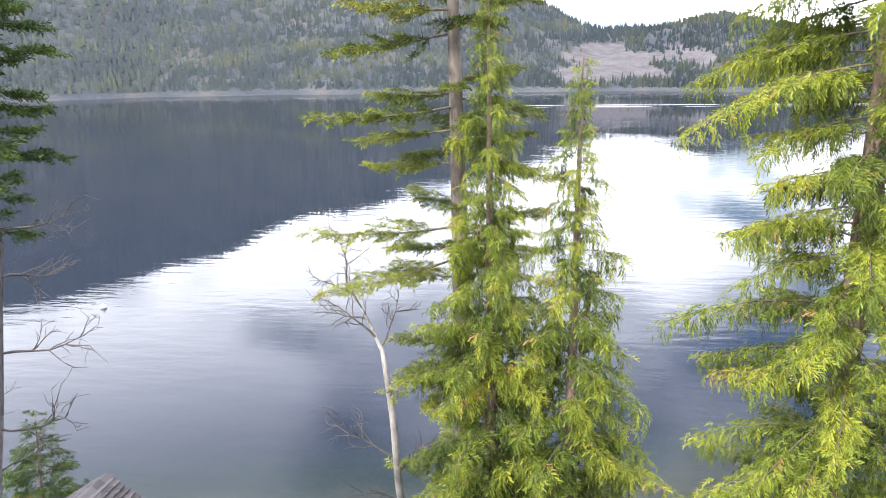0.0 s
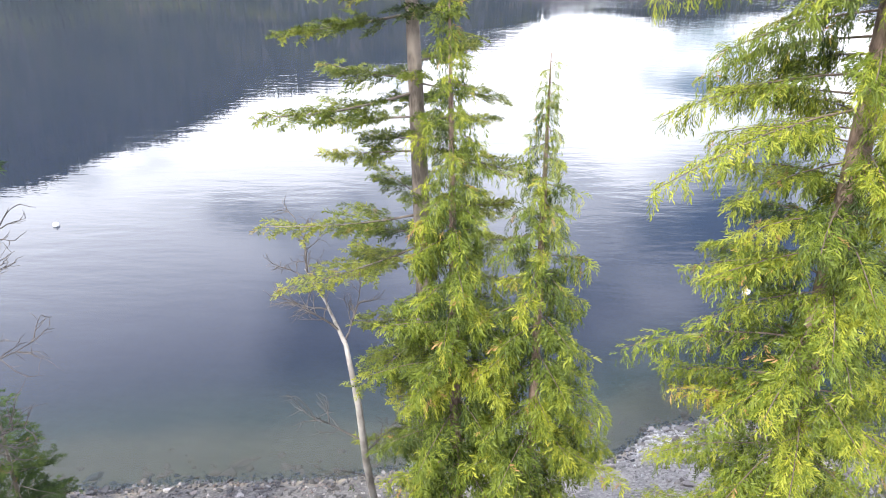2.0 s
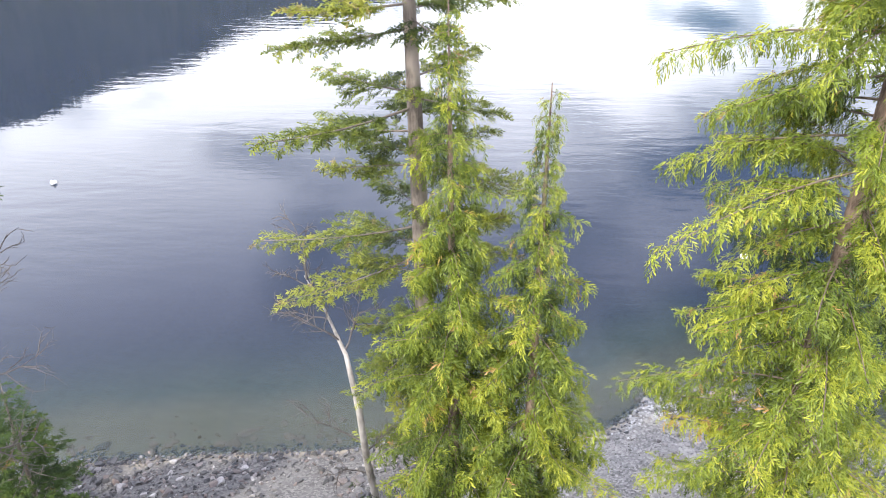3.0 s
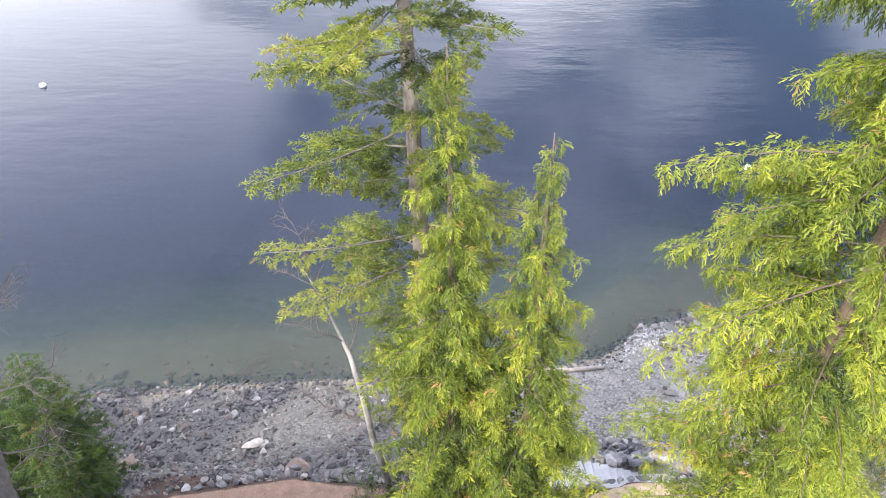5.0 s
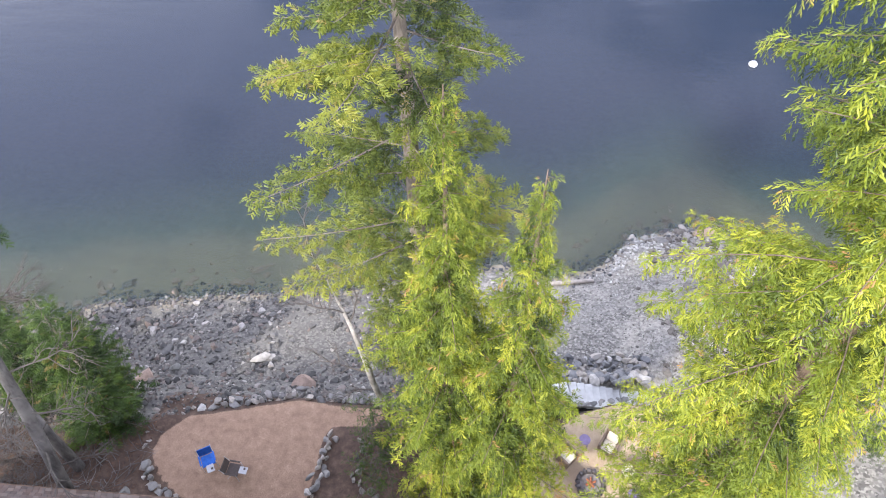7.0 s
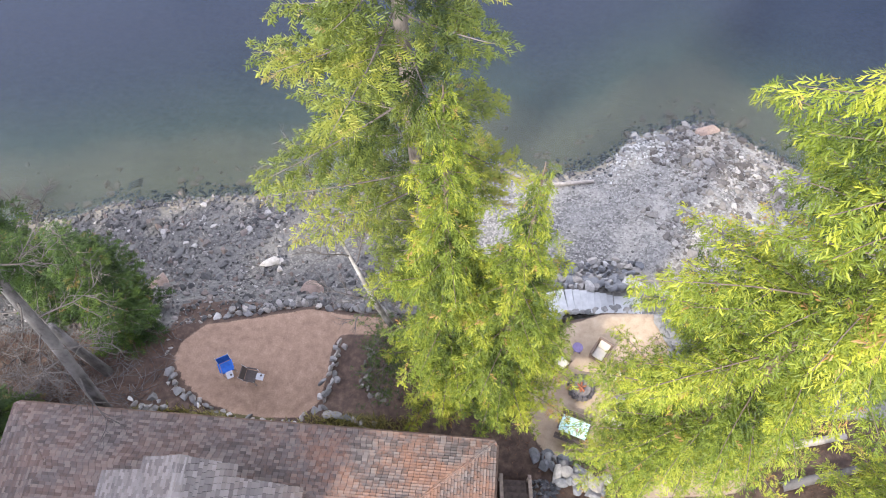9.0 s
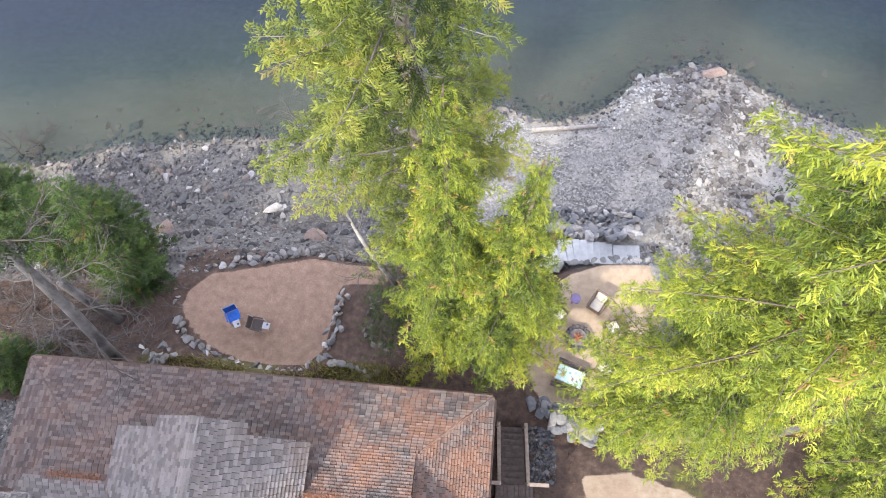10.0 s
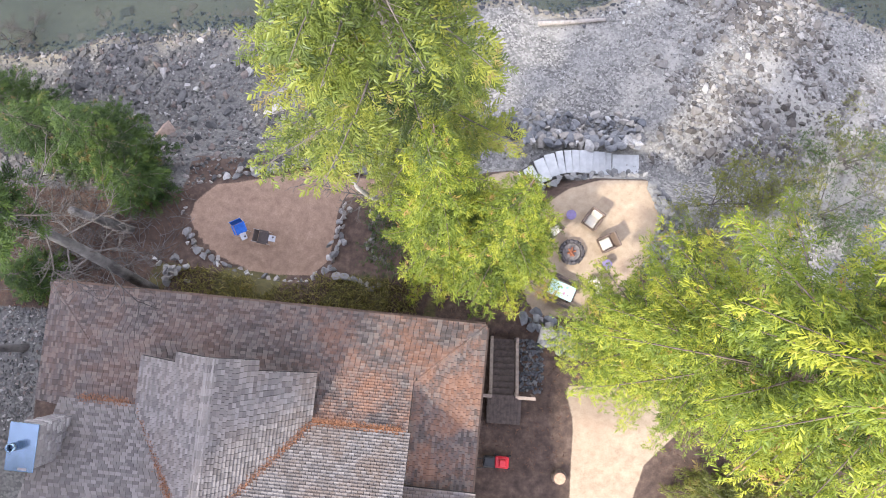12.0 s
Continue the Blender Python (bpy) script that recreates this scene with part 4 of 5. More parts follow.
def stone_field(name, X, Y, S, material, label, seed, parent=None, sink=0.15):
    r = np.random.default_rng(seed)
    Z = land(X, Y)
    kind = r.integers(0, len(SMALL_ROCKS), len(X))
    Vs, Fs, base = [], [], 0
    for k, (V, F) in enumerate(SMALL_ROCKS):
        sel = np.where(kind == k)[0]
        if not len(sel):
            continue
        a = r.uniform(0, 6.28, len(sel))
        D = np.stack([np.cos(a), np.sin(a), r.normal(0, 0.15, len(sel))], 1)
        N = np.tile((0, 0, 1.0), (len(sel), 1)) + r.normal(0, 0.22, (len(sel), 3))
        P = np.stack([X[sel], Y[sel], Z[sel] + S[sel] * (0.22 - sink)], 1)
        st = V * np.array((1.0, r.uniform(0.6, 0.9), 1.0))
        v, f = scatter(st, F, P, D, N, S[sel])
        Vs.append(v)
        Fs.append(f + base)
        base += len(v)
    ob = mesh_np(name, np.concatenate(Vs), np.concatenate(Fs), material, parent)
    return tagged(ob, label, "stones", kind="stuff")


def shore_at(x):
    return np.interp(x, SHORE_X, SHORE_Y)


def off_terraces(X, Y, gap=0.2):
    return np.minimum(signed(TERRACE_W, X, Y), signed(TERRACE_E, X, Y)) > gap


r = np.random.default_rng(50)
n = 9500
X, Y = r.uniform(-34, 0.5, n), r.uniform(20.5, 31.5, n)
sm = np.exp(-((X + 6.6) / 2.2) ** 2 - ((Y - 26.6) / 2.2) ** 2)
ok = (shore_at(X) - Y > -0.2) & off_terraces(X, Y) & (r.random(n) > sm * 1.1)
X, Y = X[ok], Y[ok]
S = np.clip(r.lognormal(-1.42, 0.42, len(X)), 0.1, 0.75)
stone_field("stones", X, Y, S, STONE, "loose grey flat stones covering the lake beach", 1)
n = 3000
X = r.uniform(-34, 24, n)
Y = shore_at(X) + r.normal(0.25, 0.5, n)
S = np.clip(r.lognormal(-1.55, 0.45, n), 0.08, 0.55)
stone_field("wet_stones", X, Y, S, WET_STONE, "wet black stones along the water line", 2)
n = 7500
X, Y = r.uniform(1, 26, n), r.uniform(22.5, 36.2, n)
ok = (shore_at(X) - Y > 0.1) & off_terraces(X, Y, 0.5)
X, Y = X[ok], Y[ok]
S = np.clip(r.lognormal(-2.05, 0.38, len(X)), 0.06, 0.35)
stone_field("pebbles", X, Y, S, PEBBLE, "fine grey pebbles on the eastern beach", 3)
n = 3400
X, Y = r.normal(16.2, 3.2, n), r.uniform(23.5, 36.5, n)
ok = (shore_at(X) - Y > -0.3) & (X > 11.2 + 0.8 * np.sin(Y)) & (r.random(n) > 0.7 * ease(ripple(X, Y, 0.7, 71), -0.1, 0.6))
X, Y = X[ok], Y[ok]
stone_field("rubble", X, Y, np.clip(r.lognormal(-1.15, 0.45, len(X)), 0.15, 0.9), RUBBLE, "grey-brown angular rubble on the stony point", 4)
n = 420
X = r.normal(11.6, 1.1, n)
Y = shore_at(X) - np.abs(r.normal(0.9, 0.8, n))
ok = shore_at(X) - Y > -0.1
stone_field("pale_stones", X[ok], Y[ok], r.uniform(0.15, 0.45, ok.sum()), PALE_STONE, "pale bleached stones at the point", 5)
n = 260
X = r.uniform(-34, 24, n)
Y = shore_at(X) + 0.5 + np.abs(r.normal(0, 1.8, n))
stone_field("submerged_stones", X, Y, np.clip(r.lognormal(-0.9, 0.55, n), 0.15, 1.5), RUST_STONE, "brown stones lying under the shallow water", 6)
n = 2600
X, Y = r.uniform(-24, -17.0, n), r.uniform(8, 14.2, n)
stone_field("gravel_bank", X, Y, r.uniform(0.10, 0.32, n), STONE, "pale dry gravel and chips beside the house", 7)

# stones large enough to pick out one by one
BIG = [rock_data(200 + k, STONE, 2, f) for k, f in enumerate((0.5, 0.6, 0.42, 0.7, 0.55, 0.48))]
n = 0
while n < 240:
    x, y = r.uniform(-26, -3), r.uniform(21.5, 29)
    if shore_at(x) - y < 0.4 or not off_terraces(np.array(x), np.array(y), 0.3) or math.hypot((x + 6.6) / 2, (y - 26.6) / 2) < 1:
        continue
    s = float(np.clip(r.lognormal(-0.72, 0.3), 0.3, 0.95))
    ob = new("stone", BIG[n % 6])
    ob.parent = ground
    ob.matrix_basis = pose(x, y, float(land(x, y)) + s * 0.08, r.normal(0, 9), r.normal(0, 9), r.uniform(0, 360)) @ Matrix.Diagonal((s, s * r.uniform(0.55, 0.9), s, 1))
    n += 1


def boulder(x, y, sx, sy, sz, material, label, turn=0, seed=300, z=None):
    bm = rock_mesh(seed, 3, 1.0, 0.12)
    ob = part("boulder", bm, material)
    zz = float(land(x, y)) if z is None else z
    ob.matrix_basis = pose(x, y, zz + sz * 0.25, 4, -5, turn) @ Matrix.Diagonal((sx, sy, sz, 1))
    return tagged(ob, label, "boulder")


boulder(-13.2, 24.5, 0.62, 0.55, 0.5, PALE_STONE, "single white rounded boulder on the beach", 20, 301)
boulder(-14.5, 23.7, 1.5, 0.95, 0.7, RUST_STONE, "rusty brown slab-like boulder on the beach", 60, 302)
boulder(-13.4, 26.3, 0.4, 0.35, 0.3, PALE_STONE, "small white stone on the beach", 0, 303)
boulder(-10.4, 24.2, 0.95, 0.5, 0.4, STONE, "grey oblong boulder on the beach", 70, 304)
boulder(-6.3, 23.4, 1.3, 1.1, 0.6, RUST_STONE, "flat brown boulder at the foot of the terrace", 10, 305)
boulder(-9.0, 25.3, 1.6, 0.6, 0.4, STONE, "long flat grey slab on the beach", 30, 306)
boulder(15.7, 35.6, 1.7, 1.1, 1.0, RUST_STONE, "large brown boulder at the water's edge", 5, 307, 0.1)
boulder(13.7, 32.9, 1.1, 0.7, 0.6, STONE, "grey boulder on the stony point", 60, 308)
boulder(15.0, 33.0, 1.0, 0.65, 0.5, WALL_STONE, "pale grey boulder on the stony point", -30, 309)
boulder(14.3, 32.6, 0.8, 0.55, 0.5, WALL_STONE, "light boulder on the stony point", 70, 310)
boulder(12.9, 34.9, 1.1, 0.5, 0.5, WALL_STONE, "pale oblong boulder near the water", -20, 311)
boulder(13.6, 37.2, 1.0, 0.8, 0.6, RUST_STONE, "brown boulder just under the water", 0, 312, -0.5)
boulder(18.2, 37.0, 1.3, 1.0, 0.7, RUST_STONE, "reddish boulder under the shallow water", 30, 313, -0.6)
boulder(3.6, 24.6, 1.6, 1.4, 0.9, STONE, "dark broad boulder below the steps", 15, 314)
boulder(-18.4, 31.2, 1.5, 0.9, 0.5, STONE, "brown rock under the shallow water", 40, 315, -0.75)
boulder(-10.8, 32.6, 1.6, 0.5, 0.4, RUST_STONE, "long brown slab under the shallow water", 25, 316, -0.7)


def stone_wall(line, low, high, label, seed, size=(0.25, 0.6), material=WALL_STONE, out=0.0, squash=0.75):
    """A dry wall of separate stones stacked along a line; low and high are heights of its foot and crown."""
    r = np.random.default_rng(seed)
    wall = thing("stone_wall", pose(line[0][0], line[0][1], low), label, "stone wall")
    data = [rock_data(seed * 10 + k, material, 2, 0.9) for k in range(6)]
    inv = wall.matrix_basis.inverted()
    z, course = low, 0
    while z < high - 0.05:
        h = min(r.uniform(0.28, 0.5), max(0.22, high - z))
        for (ax, ay), (bx, by) in zip(line[:-1], line[1:]):
            L = math.hypot(bx - ax, by - ay)
            nx, ny = -(by - ay) / L, (bx - ax) / L
            x = r.uniform(0, 0.2)
            while x < L:
                w = r.uniform(*size)
                t = (x + w / 2) / L
                push = out * (high - z) + r.normal(0, 0.13)
                ob = new("stone", data[r.integers(0, 6)])
                ob.parent = wall
                ob.matrix_basis = inv @ pose(ax + (bx - ax) * t + nx * push, ay + (by - ay) * t + ny * push, z + h * 0.5, r.normal(0, 7), r.normal(0, 7), math.degrees(math.atan2(by - ay, bx - ax)) + r.normal(0, 24)) @ Matrix.Diagonal((w * 1.12, r.uniform(0.22, 0.55), h * r.uniform(1.0, 1.6) * squash / 0.75, 1))
                x += w * 0.72
        z += h * 0.92
        course += 1
    return wall


stone_wall([(-12.0, 18.6), (-11.9, 19.8), (-10.8, 20.9), (-9.0, 21.25), (-5.8, 21.95), (-4.0, 21.7), (-2.4, 21.6)], 4.1, 4.85, "grey dry-stone wall holding the sandy terrace above the beach", 61, out=0.35)
stone_wall([(-11.9, 18.6), (-11.3, 17.6), (-10.2, 16.9), (-8.7, 16.35), (-7.3, 16.1), (-5.6, 16.2), (-4.8, 16.9)], 4.7, 5.35, "low wall of pale stones round the terrace", 62, (0.2, 0.6))
stone_wall([(-4.7, 17.0), (-4.45, 18.2), (-4.25, 19.9)], 4.7, 5.2, "low stone edging between terrace and path", 63, (0.25, 0.5))
stone_wall([(-4.7, 16.9), (-3.1, 16.2), (-1.6, 15.5), (-0.2, 15.3)], 5.0, 5.5, "broken line of pale stones beside the path", 64, (0.2, 0.55))


def stone_bank(line, width, count, size, material, label, seed, lift=0.0, flat=0.7, top=None):
    """Loose stones packed in a band beside a line, resting on the land or on one another."""
    r = np.random.default_rng(seed)
    bank = thing("stone_bank", pose(line[0][0], line[0][1], float(land(*line[0]))), label, "stone bank")
    inv = bank.matrix_basis.inverted()
    data = [rock_data(seed * 10 + k, material, 2, flat) for k in range(6)]
    P = np.array(line, float)
    seg = np.hypot(*(P[1:] - P[:-1]).T)
    run = np.concatenate([[0], np.cumsum(seg)])
    for k in range(count):
        d = (k + r.uniform(0, 1)) / count * run[-1]
        x, y = np.interp(d, run, P[:, 0]), np.interp(d, run, P[:, 1])
        i = min(int(np.searchsorted(run, d, "right")) - 1, len(seg) - 1)
        tx, ty = (P[i + 1] - P[i]) / seg[i]
        off = ((k * 0.618) % 1.0) * width
        x, y = x - ty * off, y + tx * off
        s = r.uniform(*size)
        z = float(land(x, y)) + lift * (1 - off / width)
        if top is not None:
            z = top - 0.5 * off / width
        ob = new("stone", data[r.integers(0, 6)])
        ob.parent = bank
        ob.matrix_basis = inv @ pose(x, y, z + s * 0.06, r.normal(0, 7), r.normal(0, 7), r.uniform(0, 360)) @ Matrix.Diagonal((s, s * r.uniform(0.6, 0.95), s, 1))
    return bank


FLAG_STONE = stone_material("flag_stone", [(0.0, (0.12, 0.12, 0.115)), (0.5, (0.20, 0.195, 0.185)), (1.0, (0.29, 0.275, 0.25))])
BLUE_STONE = stone_material("blue_grey_stone", [(0.0, (0.12, 0.122, 0.128)), (0.5, (0.20, 0.20, 0.20)), (0.8, (0.28, 0.25, 0.215)), (1.0, (0.40, 0.39, 0.37))])
stone_bank([(4.7, 21.15), (5.6, 21.6), (6.4, 22.0), (7.9, 22.25), (10.4, 22.35)], 0.3, 30, (0.3, 0.52), FLAG_STONE, "kerb of grey flagstones between terrace and concrete steps", 65, 0, 0.3, 4.55)
stone_bank([(10.9, 17.3), (11.4, 18.9), (11.75, 20.5), (11.0, 22.4)], 0.9, 84, (0.3, 0.7), FLAG_STONE, "rough flagstone edge and rubble round the fire pit terrace", 66, 0.3, 0.55)
stone_bank([(4.2, 24.0), (6.0, 24.0), (7.0, 23.95), (10.3, 23.95)], 0.95, 64, (0.4, 0.85), BLUE_STONE, "bank of big blue-grey boulders below the steps", 67, 0.55)
stone_bank([(3.6, 24.8), (6.5, 24.9), (10.4, 24.9)], 1.1, 66, (0.3, 0.75), BLUE_STONE, "row of mixed boulders at the top of the beach", 68, 0.2)
stone_wall([(-2.75, 20.0), (-2.95, 18.1), (-1.9, 17.2), (-0.5, 16.4)], 4.75, 5.2, "broken edging of brown stones on the cedar side of the path", 70, (0.2, 0.5), RUBBLE)
stone_bank([(4.4, 15.2), (5.2, 14.3), (6.2, 13.7), (7.2, 13.5)], 0.9, 30, (0.5, 1.1), BLUE_STONE, "bank of grey rocks beside the wooden stair", 69, 0.25)
pile = thing("rock_pile", pose(-12.0, 16.3, float(land(-12.0, 16.3))), "heap of grey rocks between house and terrace", "rock pile")
data = [rock_data(700 + k, WALL_STONE if k < 4 else PALE_STONE, 2, 0.8) for k in range(5)]
for k in range(26):
    a, d = r.uniform(0, 6.28), abs(r.normal(0, 0.5))
    ob = new("rock", data[4 if k in (3, 9) else k % 4])
    ob.parent = pile
    s = r.uniform(0.3, 0.6)
    ob.matrix_basis = pose(d * math.cos(a) * 0.9, d * math.sin(a) * 0.8, 0.1 + 0.55 * max(0, 1 - d), r.uniform(-30, 30), r.uniform(-30, 30), r.uniform(0, 360)) @ Matrix.Diagonal((s, s * 0.75, s, 1))

# ---------------------------------------------------------------- concrete steps by the fire pit terrace
CONCRETE = plain("pale_concrete", (0.47, 0.47, 0.455), 0.85, 0.15, 3)
steps = thing("concrete_steps", pose(6, 23, 2.4), "curved flight of pale concrete steps down to the beach", "steps")
inv = steps.matrix_basis.inverted()
path = [(4.05, 21.45, 42), (4.75, 22.02, 35), (5.2, 22.45, 26), (5.65, 22.75, 18), (6.1, 22.95, 12), (6.5, 23.05, 8), (6.88, 23.12, 5), (7.25, 23.16, 3), (7.6, 23.2, 2), (7.95, 23.22, 2), (8.3, 23.25, 2), (8.65, 23.25, 2)]
for k, (x, y, turn) in enumerate(path):
    z = 4.45 - k * 0.165
    w = 0.95 if k == 0 else 0.52 if k < 4 else 0.345
    ob = part("step", box_bm(w, 1.15, 0.3), CONCRETE, steps, bevel=0.012)
    ob.matrix_basis = inv @ pose(x, y, z - 0.3, 0, 0, turn)
# Dark boxes below the treads put the shade of the gaps into colour.
for k, (x, y, turn) in enumerate(path[1:]):
    ob = part("riser", box_bm(0.5, 1.05, 0.5), UNDERLAY_SHADE, steps, "dark strip painted for the shade under a step")
    ob.matrix_basis = inv @ pose(x - 0.2, y, 4.45 - (k + 1) * 0.165 - 0.62, 0, 0, turn)
ob = part("slab", box_bm(1.35, 1.0, 0.3), CONCRETE, steps, "grey concrete slab at the foot of the steps", bevel=0.03)
ob.matrix_basis = inv @ pose(9.55, 23.3, 2.3, 0, 0, 2)

# ---------------------------------------------------------------- furniture
BLUE = plain("blue_canvas", (0.02, 0.11, 0.42), 0.8, 0.2, 10)
BROWN_CLOTH = plain("dark_canvas", (0.075, 0.06, 0.055), 0.85, 0.2, 10)
ALU = plain("grey_frame", (0.33, 0.33, 0.335), 0.45, 0.1, 6, 0.6)
WICKER = plain("brown_wicker", (0.15, 0.105, 0.078), 0.7, 0.4, 30, 0, 0.6)
CREAM = plain("cream_cushion", (0.52, 0.47, 0.39), 0.9, 0.08, 8)
PURPLE = plain("purple_paint", (0.17, 0.13, 0.24), 0.6, 0.2, 8)
CHAR = plain("charred_stone", (0.09, 0.08, 0.08), 0.95, 0.5, 5)
ASH = plain("grey_ash", (0.17, 0.15, 0.14), 0.98, 0.4, 8)
WOOD_RED = plain("burnt_log", (0.25, 0.09, 0.045), 0.9, 0.5, 7)
GREYWOOD = plain("driftwood", (0.31, 0.275, 0.24), 0.9, 0.25, 5)
DECK = plain("dark_decking", (0.075, 0.055, 0.045), 0.8, 0.35, 6)
RAILWOOD = plain("weathered_rail", (0.27, 0.21, 0.17), 0.85, 0.25, 6)


def tube_part(name, pts, rad, material, parent, sides=8):
    V, F = tubes([[(p, rad) for p in pts]], sides)
    return mesh_np(name, V, F, material, parent, smooth=True)


def camp_chair(m, cloth, label):
    """A folding director's chair with a side tray."""
    ch = thing("camp_chair", m, label, "chair", "chairs on the terrace")
    part("seat", box_bm(0.52, 0.5, 0.035, pose(0, 0, 0.44)), cloth, ch, bevel=0.012)
    part("backrest", box_bm(0.56, 0.04, 0.42, pose(0, 0.27, 0.5, -14)), cloth, ch, bevel=0.012)
    for s in (-1, 1):
        tube_part("side_frame", [(s * 0.29, -0.25, 0.02), (s * 0.29, -0.25, 0.62), (s * 0.29, 0.24, 0.62), (s * 0.29, 0.40, 0.98)], 0.014, ALU, ch)
        tube_part("leg", [(-s * 0.27, 0.26, 0.02), (s * 0.27, -0.22, 0.44)], 0.012, ALU, ch)
        part("armrest", box_bm(0.07, 0.46, 0.025, pose(s * 0.29, 0, 0.63)), cloth, ch, bevel=0.01)
    tray = part("side_tray", box_bm(0.30, 0.34, 0.025, pose(0.02, -0.42, 0.52)), ALU, ch, "grey fold-out tray", bevel=0.01)
    bm = bmesh.new()
    bmesh.ops.create_cone(bm, segments=16, radius1=0.05, radius2=0.05, depth=0.012, cap_ends=True, matrix=pose(0.08, -0.46, 0.552))
    part("cup_holder", bm, BROWN_CLOTH, tray)
    return ch


camp_chair(pose(-9.1, 18.55, 4.76, 0, 0, 28), BLUE, "blue canvas folding chair on the sandy terrace")
camp_chair(pose(-7.95, 18.2, 4.76, 0, 0, 82), BROWN_CLOTH, "dark canvas folding chair on the sandy terrace")


def patio_chair(m, back=True):
    ch = thing("patio_chair", m, "brown wicker armchair with cream cushions by the fire pit", "chair", "chairs round the fire pit")
    part("base", box_bm(0.72, 0.7, 0.26, pose(0, 0, 0.10)), WICKER, ch, bevel=0.03)
    part("backrest", box_bm(0.72, 0.12, 0.60, pose(0, 0.34, 0.3, -12)), WICKER, ch, bevel=0.03)
    for s in (-1, 1):
        part("armrest", box_bm(0.11, 0.66, 0.30, pose(s * 0.33, -0.02, 0.34)), WICKER, ch, bevel=0.03)
        for y in (-0.3, 0.3):
            part("leg", box_bm(0.06, 0.06, 0.12, pose(s * 0.3, y, 0)), WICKER, ch)
    part("seat_cushion", box_bm(0.52, 0.52, 0.12, pose(0, -0.06, 0.36)), CREAM, ch, "cream seat cushion", bevel=0.04)
    if back:
        part("back_cushion", box_bm(0.5, 0.16, 0.42, pose(0, 0.22, 0.46, -22)), CREAM, ch, "cream back cushion", bevel=0.04)
    return ch


patio_chair(pose(7.55, 20.0, 4.63, 0, 0, -32))
patio_chair(pose(8.3, 18.95, 4.63, 0, 0, -62), False)
patio_chair(pose(7.85, 16.95, 4.63, 0, 0, 215))
patio_chair(pose(5.75, 19.5, 4.63, 0, 0, 45), False)


def side_stool(m):
    st = thing("side_stool", m, "small purple plastic side table on the sand", "side table", "side tables")
    bm = bmesh.new()
    bmesh.ops.create_cone(bm, segments=20, radius1=0.24, radius2=0.24, depth=0.04, cap_ends=True, matrix=pose(0, 0, 0.43))
    part("top", bm, PURPLE, st, bevel=0.01)
    for k in range(4):
        a = k * 1.5708 + 0.78
        tube_part("leg", [(0.2 * math.cos(a), 0.2 * math.sin(a), 0), (0.15 * math.cos(a), 0.15 * math.sin(a), 0.42)], 0.02, PURPLE, st)
    return st


side_stool(pose(6.55, 20.2, 4.63))
side_stool(pose(8.35, 17.95, 4.63))

pit = thing("fire_pit", pose(6.7, 18.45, 4.62), "round stone fire pit with ash and half-burnt logs", "fire pit")
data = [rock_data(800 + k, CHAR, 2, 0.8) for k in range(3)]
for k in range(17):
    a = k / 17 * 6.283
    for lvl in range(2):
        ob = new("ring_stone", data[(k + lvl) % 3])
        ob.parent = pit
        aa = a + lvl * 0.18
        ob.matrix_basis = pose(0.55 * math.cos(aa), 0.55 * math.sin(aa), 0.06 + lvl * 0.15, 0, 0, math.degrees(aa) + 90) @ Matrix.Diagonal((0.27, 0.24, 0.26, 1))
bm = bmesh.new()
bmesh.ops.create_cone(bm, segments=24, radius1=0.5, radius2=0.42, depth=0.12, cap_ends=True, matrix=pose(0, 0, 0.06))
part("ash_bed", bm, ASH, pit, "bed of grey ash")
for k, turn in enumerate((10, 75, 130)):
    V, F = tubes([[((-0.22, 0.05 * k - 0.05, 0.16 + 0.05 * k), 0.05), ((0.22, 0.04, 0.17 + 0.05 * k), 0.045)]], 8)
    ob = mesh_np("log", V, F, WOOD_RED, pit, "charred red-brown log")
    ob.matrix_basis = pose(0, 0, 0, 0, 0, turn)

table = thing("picnic_table", pose(6.25, 16.6, 4.62, 0, 0, -20) @ Matrix.Scale(0.8, 4), "dark timber picnic table with benches", "table")
for k in range(5):
    part("table_plank", box_bm(1.7, 0.145, 0.04, pose(0, -0.32 + 0.16 * k, 0.71)), DECK, table, bevel=0.006)
for s in (-1, 1):
    for y in (0, 0.16):
        part("bench_plank", box_bm(1.7, 0.145, 0.04, pose(0, s * (0.62 + y), 0.43)), DECK, table, bevel=0.006)
    part("cross_beam", box_bm(0.05, 1.5, 0.09, pose(s * 0.6, 0, 0.34)), DECK, table)
    for q in (-1, 1):
        part("leg", box_bm(0.05, 0.09, 0.78, pose(s * 0.6, q * 0.5, 0, q * 24)), DECK, table)
m = Nodes("floral_cloth")
cell = m.add("TexVoronoi", Vector=m.add("TexCoord").outputs["Object"], Scale=4.2)
spots = m.ramp(m.add("SeparateColor", Color=cell.outputs["Color"]).outputs[0], [(0.0, (0.14, 0.45, 0.42)), (0.35, (0.52, 0.66, 0.62)), (0.6, (0.62, 0.68, 0.66)), (0.8, (0.10, 0.32, 0.20)), (0.95, (0.55, 0.06, 0.25))])
FLORAL = m.done(m.mix(m.span(cell.outputs["Distance"], 0.28, 0.5), spots, (0.42, 0.60, 0.58)), 0.8)
cloth = part("tablecloth", box_bm(1.5, 0.86, 0.012, pose(0, 0, 0.756)), FLORAL)
cloth.matrix_basis = table.matrix_basis.copy()
tagged(cloth, "teal floral tablecloth spread over the picnic table", "tablecloth")
for y in (-0.43, 0.43):
    part("hem", box_bm(1.5, 0.01, 0.16, pose(0, y, 0.6)), FLORAL, cloth)

